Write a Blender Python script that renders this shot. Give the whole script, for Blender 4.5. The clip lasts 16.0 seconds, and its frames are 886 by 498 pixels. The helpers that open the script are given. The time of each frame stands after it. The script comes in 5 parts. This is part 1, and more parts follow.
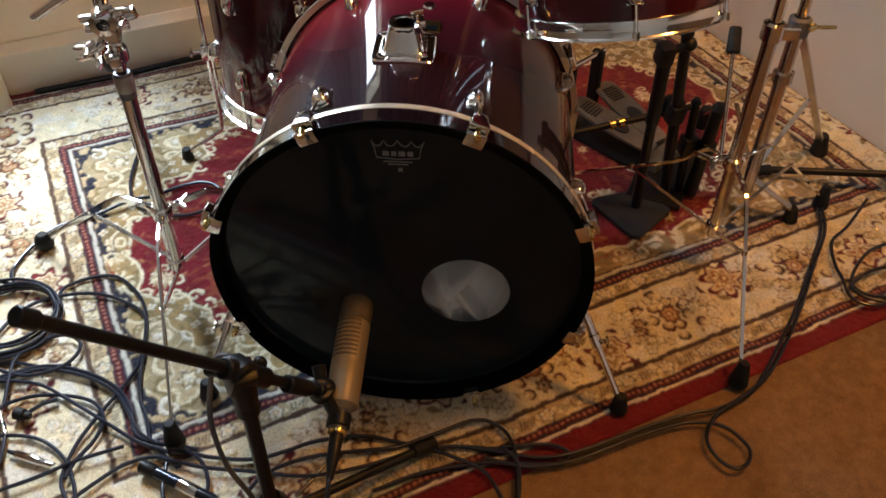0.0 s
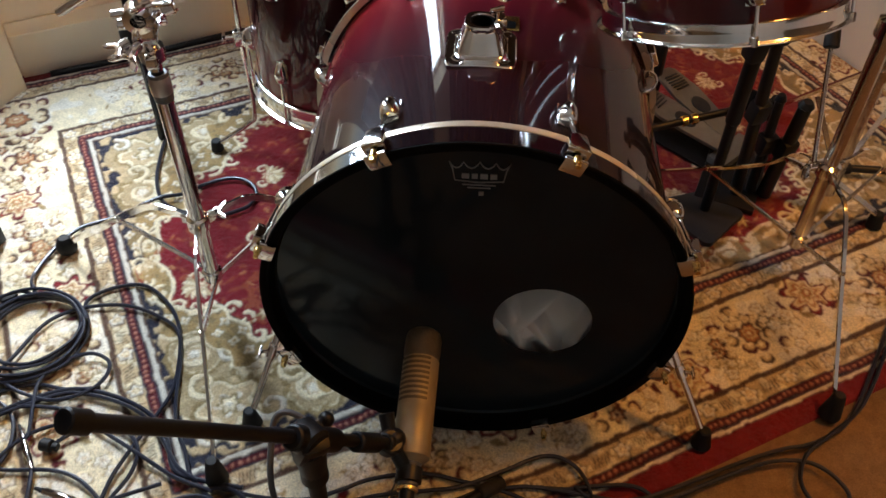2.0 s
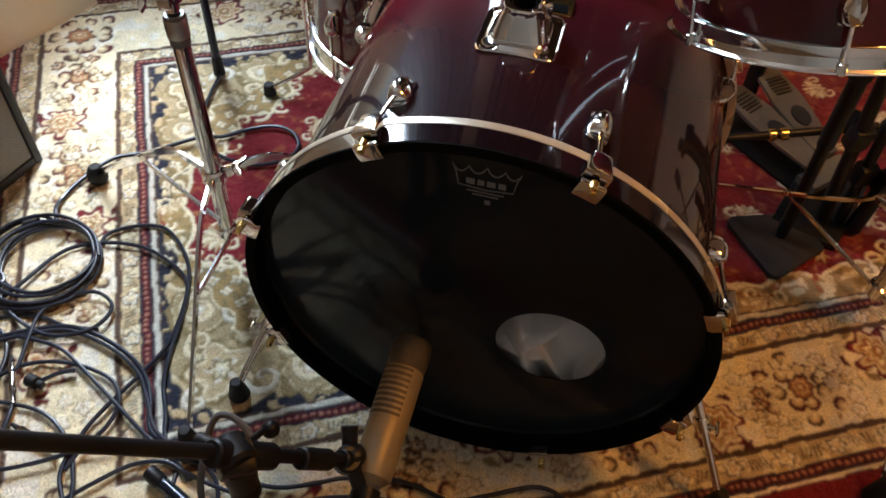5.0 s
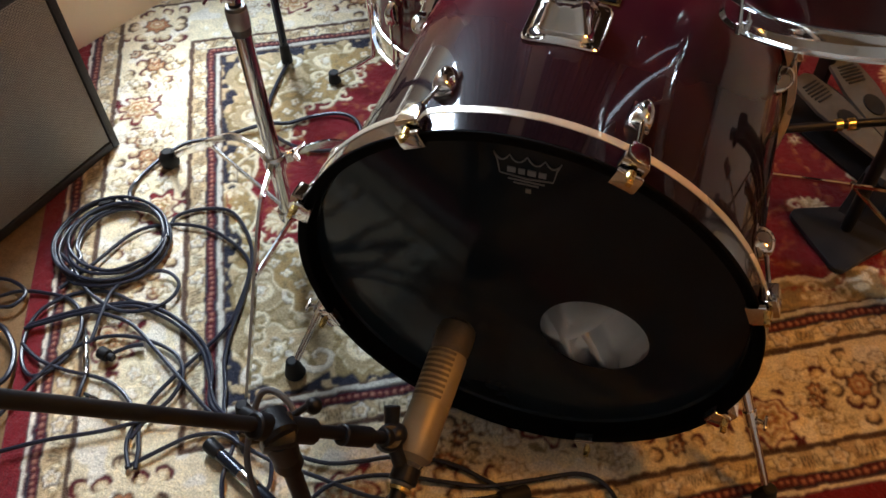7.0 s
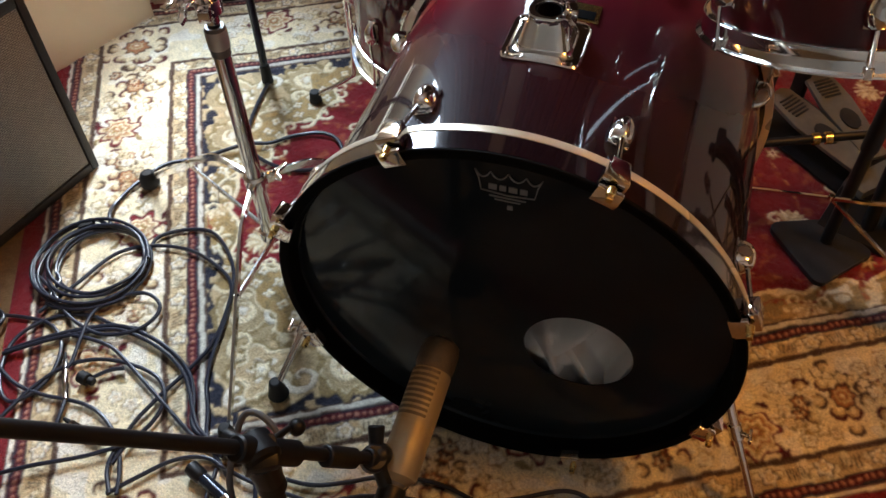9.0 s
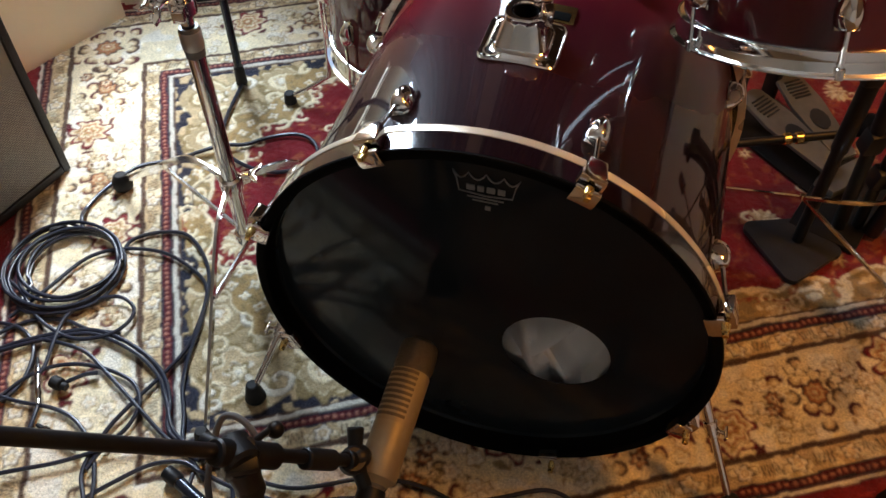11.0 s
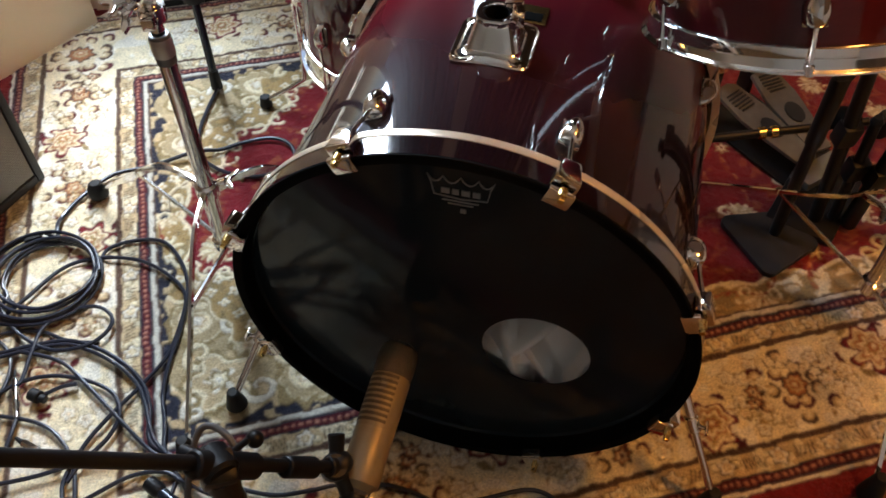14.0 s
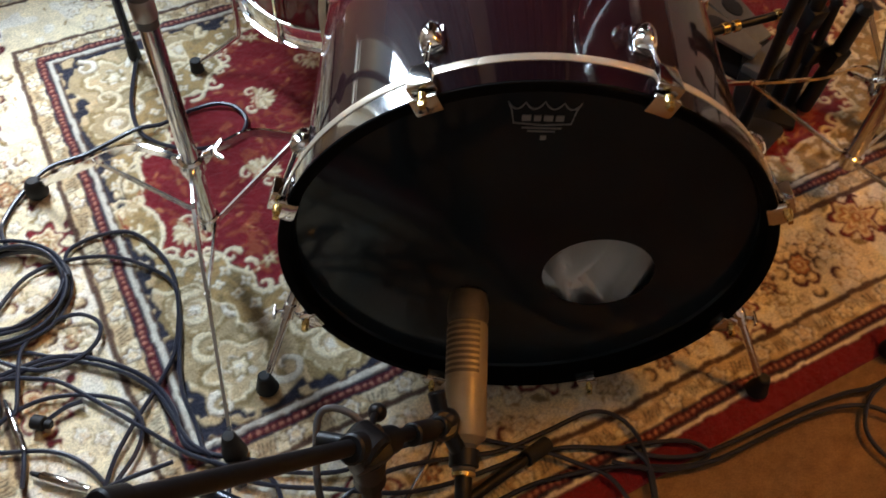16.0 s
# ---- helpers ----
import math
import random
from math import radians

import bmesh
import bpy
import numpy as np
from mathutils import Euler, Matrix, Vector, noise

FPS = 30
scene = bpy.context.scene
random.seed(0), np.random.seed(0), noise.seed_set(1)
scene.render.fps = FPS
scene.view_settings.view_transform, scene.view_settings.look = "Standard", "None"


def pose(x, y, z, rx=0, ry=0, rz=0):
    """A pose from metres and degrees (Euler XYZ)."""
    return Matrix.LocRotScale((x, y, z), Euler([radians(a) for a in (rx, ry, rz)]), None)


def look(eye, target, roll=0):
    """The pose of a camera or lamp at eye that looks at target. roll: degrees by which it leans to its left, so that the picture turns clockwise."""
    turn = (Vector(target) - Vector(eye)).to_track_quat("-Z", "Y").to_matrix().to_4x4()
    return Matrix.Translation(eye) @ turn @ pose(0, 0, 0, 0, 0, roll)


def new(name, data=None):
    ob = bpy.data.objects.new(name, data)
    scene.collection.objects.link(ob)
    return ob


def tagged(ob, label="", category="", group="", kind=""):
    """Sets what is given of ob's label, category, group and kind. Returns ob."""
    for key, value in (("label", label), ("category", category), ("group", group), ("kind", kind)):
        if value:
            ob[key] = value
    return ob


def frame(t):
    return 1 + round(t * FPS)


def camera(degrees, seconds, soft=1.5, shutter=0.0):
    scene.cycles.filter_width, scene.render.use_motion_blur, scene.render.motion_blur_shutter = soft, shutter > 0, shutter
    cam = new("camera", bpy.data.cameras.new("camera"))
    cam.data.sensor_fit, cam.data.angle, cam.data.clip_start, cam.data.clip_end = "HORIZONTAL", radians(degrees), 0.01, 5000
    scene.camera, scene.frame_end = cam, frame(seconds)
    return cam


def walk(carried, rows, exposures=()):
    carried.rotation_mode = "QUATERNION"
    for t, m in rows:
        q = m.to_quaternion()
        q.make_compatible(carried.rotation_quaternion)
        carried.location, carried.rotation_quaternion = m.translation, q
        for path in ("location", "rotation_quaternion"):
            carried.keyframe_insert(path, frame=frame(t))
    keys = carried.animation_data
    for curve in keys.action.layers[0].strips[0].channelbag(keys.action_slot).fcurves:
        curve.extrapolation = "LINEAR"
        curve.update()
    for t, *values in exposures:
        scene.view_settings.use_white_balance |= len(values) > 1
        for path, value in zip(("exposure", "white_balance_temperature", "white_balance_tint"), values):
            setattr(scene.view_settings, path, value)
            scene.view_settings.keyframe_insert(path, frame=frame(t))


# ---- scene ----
cam = camera(55.9, 16.0, shutter=0.5)
METRES = 0.9356
BASE = pose(0.1137, -0.8879, 1.1731, -42.526, -0.370, 3.365)
ROWS = [
    (0.0, 0.0, 0.0, 0.0, 0.0, 0.0, -0.0),
    (0.5, 0.022, -0.0014, -0.0204, 1.59, -0.72, -0.8),
    (1.0, -0.0001, 0.0348, 0.0023, 2.47, -1.8, -1.76),
    (1.5, -0.058, 0.1006, 0.0586, 1.95, -2.29, -1.84),
    (2.0, -0.1059, 0.1493, 0.0972, 0.28, -2.79, -0.44),
    (2.5, -0.1379, 0.1807, 0.1049, -1.28, -3.61, 0.88),
    (3.0, -0.1497, 0.2011, 0.1141, -2.0, -4.45, 1.29),
    (5.5, 0.04, 0.2954, 0.1738, 10.59, -8.7, -9.98),
    (6.0, 0.0501, 0.2849, 0.1641, 12.25, -10.26, -9.66),
    (6.5, 0.0513, 0.2821, 0.1745, 12.8, -9.72, -9.05),
    (7.0, 0.0488, 0.2763, 0.1788, 13.16, -8.68, -8.9),
    (7.5, 0.0472, 0.2704, 0.1808, 13.38, -7.65, -9.33),
    (8.0, 0.0444, 0.2738, 0.1835, 13.63, -6.96, -9.41),
    (8.5, 0.0563, 0.2819, 0.1873, 12.95, -6.99, -8.28),
    (9.0, 0.05, 0.279, 0.1789, 11.94, -7.28, -8.28),
    (11.5, 0.0461, 0.2776, 0.1773, 10.08, -6.86, -8.04),
    (12.0, 0.0495, 0.2771, 0.1849, 10.45, -6.76, -8.15),
    (12.5, 0.0629, 0.2756, 0.1944, 10.02, -6.11, -7.37),
    (13.0, 0.0623, 0.2868, 0.1993, 9.15, -5.95, -6.84),
    (13.5, 0.0644, 0.2865, 0.1911, 8.58, -6.34, -6.68),
    (14.0, 0.0537, 0.282, 0.1857, 8.91, -6.95, -6.9),
    (14.5, -0.0507, 0.3097, 0.1628, 7.44, -8.59, -2.48),
    (15.0, -0.1833, 0.3231, 0.1416, 2.07, -10.08, 1.67),
    (15.5, -0.206, 0.3262, 0.1453, -0.48, -10.82, 1.5),
    (16.0, -0.2088, 0.3152, 0.1568, -2.4, -10.0, 1.02),
]
walk(cam, [(t, BASE @ pose(METRES * x, METRES * y, METRES * z, 90 + pitch, roll, yaw)) for t, x, y, z, yaw, pitch, roll in ROWS],
     exposures=((0.0, 0.10), (1.5, 0.03), (3.0, 0.0), (9.0, 0.03), (12.5, 0.08), (14.0, 0.03), (15.0, 0.0), (16.0, 0.0)))

# ---- light and exposure ----
def uv(u, v, z=0.0):
    """A place from the rug's own axes (u along its long side, v across) to the world."""
    return Vector((0.8755 * u - 0.4833 * v, 0.4833 * u + 0.8755 * v, z))


RUG_TURN = 28.9
world = bpy.data.worlds.new("sky")
scene.world = world
world.use_nodes = True
sky = world.node_tree.nodes.new("ShaderNodeTexSky")
sky.sky_type, sky.sun_disc = "NISHITA", False
sky.sun_elevation, sky.sun_rotation = radians(50), radians(-16.5)
world.node_tree.links.new(sky.outputs[0], world.node_tree.nodes["Background"].inputs[0])
world.node_tree.nodes["Background"].inputs[1].default_value = 0.12


def area_lamp(name, place, aim, sx, sy, watts, colour):
    data = bpy.data.lights.new(name, "AREA")
    data.shape, data.size, data.size_y, data.energy, data.color = "RECTANGLE", sx, sy, watts, colour
    ob = new(name, data)
    ob.matrix_world = look(place, aim)
    return ob


BACK_V = 1.345
WINDOWS = ((-0.505, -0.270, 0.32, 2.05, 0.72, 57.0), (0.19, 0.31, 0.84, 1.24, 0.86, 2.3))   # u from, u to, sill, head, foot of the bright sky, lamp power
DAY = (0.67, 0.82, 1.0)
for wu0, wu1, wz0, wz1, wsky, watts in WINDOWS:
    area_lamp("window_light", uv((wu0 + wu1) / 2, BACK_V + 0.185, (wsky + wz1) / 2), uv((wu0 + wu1) / 2 - 0.12, -0.3, 0.45), wu1 - wu0 - 0.03, wz1 - wsky - 0.04, watts, DAY)
sun_data = bpy.data.lights.new("sun", "SUN")
sun_data.energy, sun_data.angle, sun_data.color = 4.3, radians(16), (1.0, 0.97, 0.93)
new("sun", sun_data).matrix_world = look((0, 0, 3), Vector((0, 0, 3)) + uv(-0.22, -1.0, -1.25))
# warm lamp out of view, assumed from the orange light on the right
bulb_data = bpy.data.lights.new("assumed_warm_bulb", "POINT")
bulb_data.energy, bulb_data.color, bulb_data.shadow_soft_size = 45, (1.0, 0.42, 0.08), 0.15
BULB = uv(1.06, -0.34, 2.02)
new("assumed_warm_bulb", bulb_data).location = BULB


# ---- materials ----
def shader(name, base, rough=0.5, metal=0.0, vary=0.12, scale=40.0, bump=0.0, bump_scale=200.0, coat=0.0, rough_vary=0.08, spec=0.5, second=None):
    m = bpy.data.materials.new(name)
    m.use_nodes = True
    nt = m.node_tree
    b = nt.nodes["Principled BSDF"]
    co = nt.nodes.new("ShaderNodeTexCoord")
    n1, n2 = nt.nodes.new("ShaderNodeTexNoise"), nt.nodes.new("ShaderNodeTexNoise")
    n1.inputs["Scale"].default_value, n1.inputs["Detail"].default_value = scale, 5
    n2.inputs["Scale"].default_value, n2.inputs["Detail"].default_value = scale * 0.13, 3
    mix = nt.nodes.new("ShaderNodeMath")
    mix.operation = "MULTIPLY_ADD"
    mix.inputs[1].default_value = 0.55
    half = nt.nodes.new("ShaderNodeMath")
    half.operation = "MULTIPLY"
    half.inputs[1].default_value = 0.45
    ramp = nt.nodes.new("ShaderNodeValToRGB")
    lo = [c * (1 - vary) for c in base]
    hi = [min(1, c * (1 + vary)) for c in (second or base)]
    ramp.color_ramp.elements[0].position, ramp.color_ramp.elements[0].color = 0.32, (*lo, 1)
    ramp.color_ramp.elements[1].position, ramp.color_ramp.elements[1].color = 0.68, (*hi, 1)
    link = nt.links.new
    link(co.outputs["Object"], n1.inputs["Vector"])
    link(co.outputs["Object"], n2.inputs["Vector"])
    link(n2.outputs["Fac"], half.inputs[0])
    link(n1.outputs["Fac"], mix.inputs[0])
    link(half.outputs[0], mix.inputs[2])
    link(mix.outputs[0], ramp.inputs[0])
    link(ramp.outputs[0], b.inputs["Base Color"])
    rr = nt.nodes.new("ShaderNodeMapRange")
    rr.inputs["To Min"].default_value, rr.inputs["To Max"].default_value = max(0.0, rough - rough_vary), min(1, rough + rough_vary)
    link(n2.outputs["Fac"], rr.inputs["Value"])
    link(rr.outputs[0], b.inputs["Roughness"])
    b.inputs["Metallic"].default_value = metal
    b.inputs["Specular IOR Level"].default_value = spec
    b.inputs["Coat Weight"].default_value = coat
    b.inputs["Coat Roughness"].default_value = 0.04
    if bump:
        n3 = nt.nodes.new("ShaderNodeTexNoise")
        n3.inputs["Scale"].default_value, n3.inputs["Detail"].default_value = bump_scale, 4
        bp = nt.nodes.new("ShaderNodeBump")
        bp.inputs["Strength"].default_value, bp.inputs["Distance"].default_value = bump, 0.002
        link(co.outputs["Object"], n3.inputs["Vector"])
        link(n3.outputs["Fac"], bp.inputs["Height"])
        link(bp.outputs[0], b.inputs["Normal"])
    return m


CHROME = shader("chrome", (0.78, 0.77, 0.76), 0.09, 1.0, 0.06, 30, 0.03, 60, rough_vary=0.05)
WORN_CHROME = shader("worn_chrome", (0.62, 0.60, 0.58), 0.22, 1.0, 0.14, 60, 0.06, 150)
COLLAR = shader("dull_grey_collar", (0.46, 0.44, 0.42), 0.38, 0.9, 0.10, 50, 0.05, 200)
RING = shader("hoop_inlay", (0.70, 0.62, 0.49), 0.28, 0.55, 0.08, 60)
BRASS = shader("brass_plate", (0.72, 0.55, 0.22), 0.25, 1.0, 0.10, 60)
RUBBER = shader("black_rubber", (0.010, 0.010, 0.011), 0.62, 0.0, 0.3, 80, 0.15, 300, spec=0.3)
BLACK_METAL = shader("black_painted_metal", (0.007, 0.007, 0.008), 0.40, 0.0, 0.3, 60, 0.08, 240, spec=0.3)
PLASTIC = shader("grey_collar_plastic", (0.10, 0.10, 0.105), 0.4, 0.0, 0.15, 60, 0.05, 200)
CABLE = shader("cable_sheath", (0.015, 0.017, 0.029), 0.30, 0.0, 0.25, 60, 0.08, 300)
HOOP = shader("hoop_lacquer", (0.010, 0.004, 0.006), 0.12, 0.0, 0.2, 20, coat=1.0)
HEAD = shader("black_drum_head", (0.013, 0.018, 0.023), 0.085, 0.0, 0.3, 8, 0.02, 40, rough_vary=0.03, spec=0.18)
MATTE = shader("matte_black", (0.003, 0.003, 0.003), 0.8, 0.0, 0.2, 60, spec=0.06)
LOGO = shader("printed_grey", (0.24, 0.24, 0.24), 0.5)
CLOTH = shader("white_pillow_cloth", (0.84, 0.83, 0.81), 0.85, 0.0, 0.06, 25, 0.2, 500)
MIC_BODY = shader("fawn_microphone_paint", (0.26, 0.205, 0.125), 0.42, 0.25, 0.08, 60, 0.08, 500)
MIC_MESH = shader("microphone_mesh", (0.085, 0.065, 0.042), 0.5, 0.3, 0.25, 400, 0.5, 900)
MIC_DARK = shader("microphone_slot", (0.085, 0.062, 0.036), 0.6, 0.2, 0.2, 80)
PEDAL_GREY = shader("cast_grey_pedal", (0.15, 0.148, 0.14), 0.42, 0.4, 0.15, 60, 0.1, 250)
PLATE = shader("dark_grey_base_plate", (0.022, 0.024, 0.028), 0.4, 0.2, 0.2, 40, 0.15, 350)
WALL = shader("cream_wall_paint", (0.82, 0.74, 0.60), 0.75, 0.0, 0.03, 3, 0.08, 160)
WHITE_WALL = shader("white_wall_paint", (0.85, 0.81, 0.76), 0.75, 0.0, 0.03, 3, 0.08, 160)
SKIRT = shader("cream_gloss_skirting", (0.82, 0.76, 0.64), 0.35, 0.0, 0.04, 6, 0.05, 80)
DARK_UNSEEN_WALL = shader("dark_unseen_wall", (0.13, 0.085, 0.05), 0.8, 0.0, 0.1, 3, 0.08, 160)
CEIL = shader("ceiling_paint", (0.66, 0.60, 0.52), 0.85, 0.0, 0.03, 3, 0.05, 120)
CARPET = shader("tan_carpet", (0.20, 0.118, 0.056), 0.95, 0.0, 0.14, 420, 1.0, 620, second=(0.28, 0.172, 0.088), spec=0.1)
VINYL = shader("black_amp_vinyl", (0.018, 0.018, 0.02), 0.5, 0.0, 0.25, 60, 0.5, 420)
GARDEN = shader("garden_green", (0.08, 0.12, 0.05), 0.8, 0.0, 0.4, 4)
CURTAIN = shader("brown_curtain_cloth", (0.045, 0.026, 0.018), 0.9, 0.0, 0.2, 30, 0.3, 400)


def fading_lacquer(name, axis, stops, shift=0.0):
    """Cherry lacquer that fades to near black along one axis of the shell, under a clear coat."""
    m = shader(name, (0.2, 0.01, 0.02), 0.36, 0.0, 0.1, 20, coat=0.8, spec=0.02)
    nt = m.node_tree
    b = nt.nodes["Principled BSDF"]
    co, sep, ramp = nt.nodes.new("ShaderNodeTexCoord"), nt.nodes.new("ShaderNodeSeparateXYZ"), nt.nodes.new("ShaderNodeValToRGB")
    wood = nt.nodes.new("ShaderNodeTexNoise")
    wood.inputs["Scale"].default_value, wood.inputs["Detail"].default_value = 9, 6
    mp = nt.nodes.new("ShaderNodeMapping")
    mp.inputs["Scale"].default_value = (1, 1, 9) if axis == "Y" else (9, 9, 1)
    mul = nt.nodes.new("ShaderNodeMix")
    mul.data_type, mul.blend_type = "RGBA", "MULTIPLY"
    mul.inputs[0].default_value = 0.18
    nt.links.new(co.outputs["Object"], sep.inputs[0])
    nt.links.new(co.outputs["Object"], mp.inputs["Vector"])
    nt.links.new(mp.outputs[0], wood.inputs["Vector"])
    moved = nt.nodes.new("ShaderNodeMath")
    moved.inputs[1].default_value = shift
    nt.links.new(sep.outputs[axis], moved.inputs[0])
    nt.links.new(moved.outputs[0], ramp.inputs[0])
    els = ramp.color_ramp.elements
    while len(els) < len(stops):
        els.new(0.5)
    for e, (p, c) in zip(els, stops):
        e.position, e.color = p, (*c, 1)
    nt.links.new(ramp.outputs[0], mul.inputs[6])
    nt.links.new(wood.outputs["Color"], mul.inputs[7])
    nt.links.new(mul.outputs[2], b.inputs["Base Color"])
    return m


# bass darker towards the front, floor tom mid-shell, rack tom towards the bottom
BASS_RED = fading_lacquer("bass_fading_lacquer", "Y", [(0.03, (0.014, 0.006, 0.008)), (0.15, (0.021, 0.006, 0.009)), (0.23, (0.038, 0.007, 0.011)), (0.30, (0.080, 0.008, 0.014)), (0.38, (0.17, 0.010, 0.018)), (0.46, (0.26, 0.012, 0.020))], 0.2)
TOM_RED = fading_lacquer("tom_fading_lacquer", "Z", [(0.0, (0.20, 0.006, 0.013)), (0.09, (0.11, 0.005, 0.011)), (0.22, (0.035, 0.005, 0.008)), (0.34, (0.06, 0.005, 0.010)), (0.46, (0.28, 0.010, 0.016))])
RACK_RED = fading_lacquer("rack_tom_lacquer", "Z", [(0.0, (0.055, 0.006, 0.009)), (0.06, (0.080, 0.006, 0.010)), (0.12, (0.16, 0.007, 0.013)), (0.20, (0.26, 0.008, 0.014))])
GRILLE = shader("silver_grille_cloth", (0.3, 0.29, 0.28), 0.8)


def grille_weave(m):
    nt = m.node_tree
    co, chk, mp = nt.nodes.new("ShaderNodeTexCoord"), nt.nodes.new("ShaderNodeTexBrick"), nt.nodes.new("ShaderNodeMapping")
    mp.inputs["Rotation"].default_value = (0, radians(90), radians(90))
    chk.inputs["Color1"].default_value, chk.inputs["Color2"].default_value = (0.36, 0.355, 0.34, 1), (0.28, 0.275, 0.265, 1)
    chk.inputs["Mortar"].default_value = (0.11, 0.11, 0.11, 1)
    chk.inputs["Scale"].default_value, chk.inputs["Mortar Size"].default_value = 27, 0.020
    chk.inputs["Brick Width"].default_value, chk.inputs["Row Height"].default_value = 0.22, 0.10
    nt.links.new(co.outputs["Object"], mp.inputs["Vector"])
    nt.links.new(mp.outputs[0], chk.inputs["Vector"])
    nt.links.new(chk.outputs["Color"], nt.nodes["Principled BSDF"].inputs["Base Color"])


grille_weave(GRILLE)


def rug_material():
    m = bpy.data.materials.new("rug_pile")
    m.use_nodes = True
    nt = m.node_tree
    b = nt.nodes["Principled BSDF"]
    at, co, n = nt.nodes.new("ShaderNodeAttribute"), nt.nodes.new("ShaderNodeTexCoord"), nt.nodes.new("ShaderNodeTexNoise")
    at.attribute_name = "dye"
    n.inputs["Scale"].default_value, n.inputs["Detail"].default_value = 300, 5
    n2 = nt.nodes.new("ShaderNodeTexNoise")
    n2.inputs["Scale"].default_value, n2.inputs["Detail"].default_value = 28, 5
    r1, r2 = nt.nodes.new("ShaderNodeMapRange"), nt.nodes.new("ShaderNodeMapRange")
    for r_ in (r1, r2):
        r_.inputs["From Min"].default_value, r_.inputs["From Max"].default_value = 0.30, 0.70
    r1.inputs["To Min"].default_value, r1.inputs["To Max"].default_value = 0.70, 1.26
    r2.inputs["To Min"].default_value, r2.inputs["To Max"].default_value = 0.86, 1.12
    mm = nt.nodes.new("ShaderNodeMath")
    mm.operation = "MULTIPLY"
    mul = nt.nodes.new("ShaderNodeVectorMath")
    mul.operation = "SCALE"
    bp = nt.nodes.new("ShaderNodeBump")
    bp.inputs["Strength"].default_value, bp.inputs["Distance"].default_value = 0.9, 0.004
    n.inputs["Roughness"].default_value = 0.65
    L = nt.links.new
    L(co.outputs["Object"], n.inputs["Vector"])
    L(co.outputs["Object"], n2.inputs["Vector"])
    L(n.outputs["Fac"], r1.inputs["Value"])
    L(n2.outputs["Fac"], r2.inputs["Value"])
    L(r1.outputs[0], mm.inputs[0])
    L(r2.outputs[0], mm.inputs[1])
    L(at.outputs["Color"], mul.inputs[0])
    L(mm.outputs[0], mul.inputs["Scale"])
    L(mul.outputs[0], b.inputs["Base Color"])
    L(n.outputs["Fac"], bp.inputs["Height"])
    L(bp.outputs[0], b.inputs["Normal"])
    b.inputs["Roughness"].default_value = 0.95
    b.inputs["Specular IOR Level"].default_value = 0.08
    b.inputs["Sheen Weight"].default_value = 0.15
    return m


RUG = rug_material()


# ---- mesh helpers ----
def thing(name, place, label, category, group="", kind=""):
    ob = new(name)
    ob.location = place
    ob.empty_display_size = 0.05
    return tagged(ob, label, category, group, kind)


def root_place(ob):
    while ob.parent:
        ob = ob.parent
    return ob.location.copy()


def finish(bm, mat, name, smooth=True, angle=35):
    me = bpy.data.meshes.new(name)
    bmesh.ops.recalc_face_normals(bm, faces=bm.faces)
    for f in bm.faces:
        f.smooth = smooth
    if smooth:
        for e in bm.edges:
            if len(e.link_faces) == 2 and e.calc_face_angle(0) > radians(angle):
                e.smooth = False
    bm.to_mesh(me)
    bm.free()
    me.materials.append(mat)
    return me


def part(name, bm, mat, parent, label="", smooth=True):
    """One mesh under a thing or under a part; bm is in world coordinates."""
    bm.transform(Matrix.Translation(-root_place(parent)))
    ob = new(name, finish(bm, mat, name, smooth))
    ob.parent = parent
    if label:
        ob["label"] = label
    return ob


def solid(name, bm, mat, label, category, group="", kind="", smooth=True, base=None):
    """A thing that is one mesh; bm is in world coordinates."""
    base = Vector(base) if base is not None else Vector((0, 0, 0))
    bm.transform(Matrix.Translation(-base))
    ob = new(name, finish(bm, mat, name, smooth))
    ob.location = base
    return tagged(ob, label, category, group, kind)


def merge(*bms):
    out = bmesh.new()
    for b in bms:
        me = bpy.data.meshes.new("tmp")
        b.to_mesh(me)
        b.free()
        out.from_mesh(me)
        bpy.data.meshes.remove(me)
    return out


def lathe(profile, m=None, seg=32, closed=False):
    """Turns (radius, height) pairs round z."""
    bm = bmesh.new()
    rings = []
    for r, z in profile:
        if r < 1e-6:
            rings.append([bm.verts.new((0, 0, z))])
        else:
            rings.append([bm.verts.new((r * math.cos(2 * math.pi * i / seg), r * math.sin(2 * math.pi * i / seg), z)) for i in range(seg)])
    pairs = list(zip(rings, rings[1:])) + ([(rings[-1], rings[0])] if closed else [])
    for a, b in pairs:
        for i in range(seg):
            j = (i + 1) % seg
            if len(a) == 1 and len(b) == 1:
                continue
            if len(a) == 1:
                bm.faces.new((a[0], b[i], b[j]))
            elif len(b) == 1:
                bm.faces.new((a[i], a[j], b[0]))
            else:
                bm.faces.new((a[i], a[j], b[j], b[i]))
    if m is not None:
        bm.transform(m)
    return bm


def along(a, b):
    """A frame at a whose z points to b, and the length."""
    a, b = Vector(a), Vector(b)
    d = b - a
    return Matrix.Translation(a) @ d.to_track_quat("Z", "Y").to_matrix().to_4x4(), d.length


def rod(a, b, r, r2=None, seg=16, bevel=0.0):
    m, n = along(a, b)
    r2 = r if r2 is None else r2
    e = bevel or min(r, r2) * 0.15
    return lathe([(0, 0), (r - e, 0), (r, e), (r2, n - e), (r2 - e, n), (0, n)], m, seg)


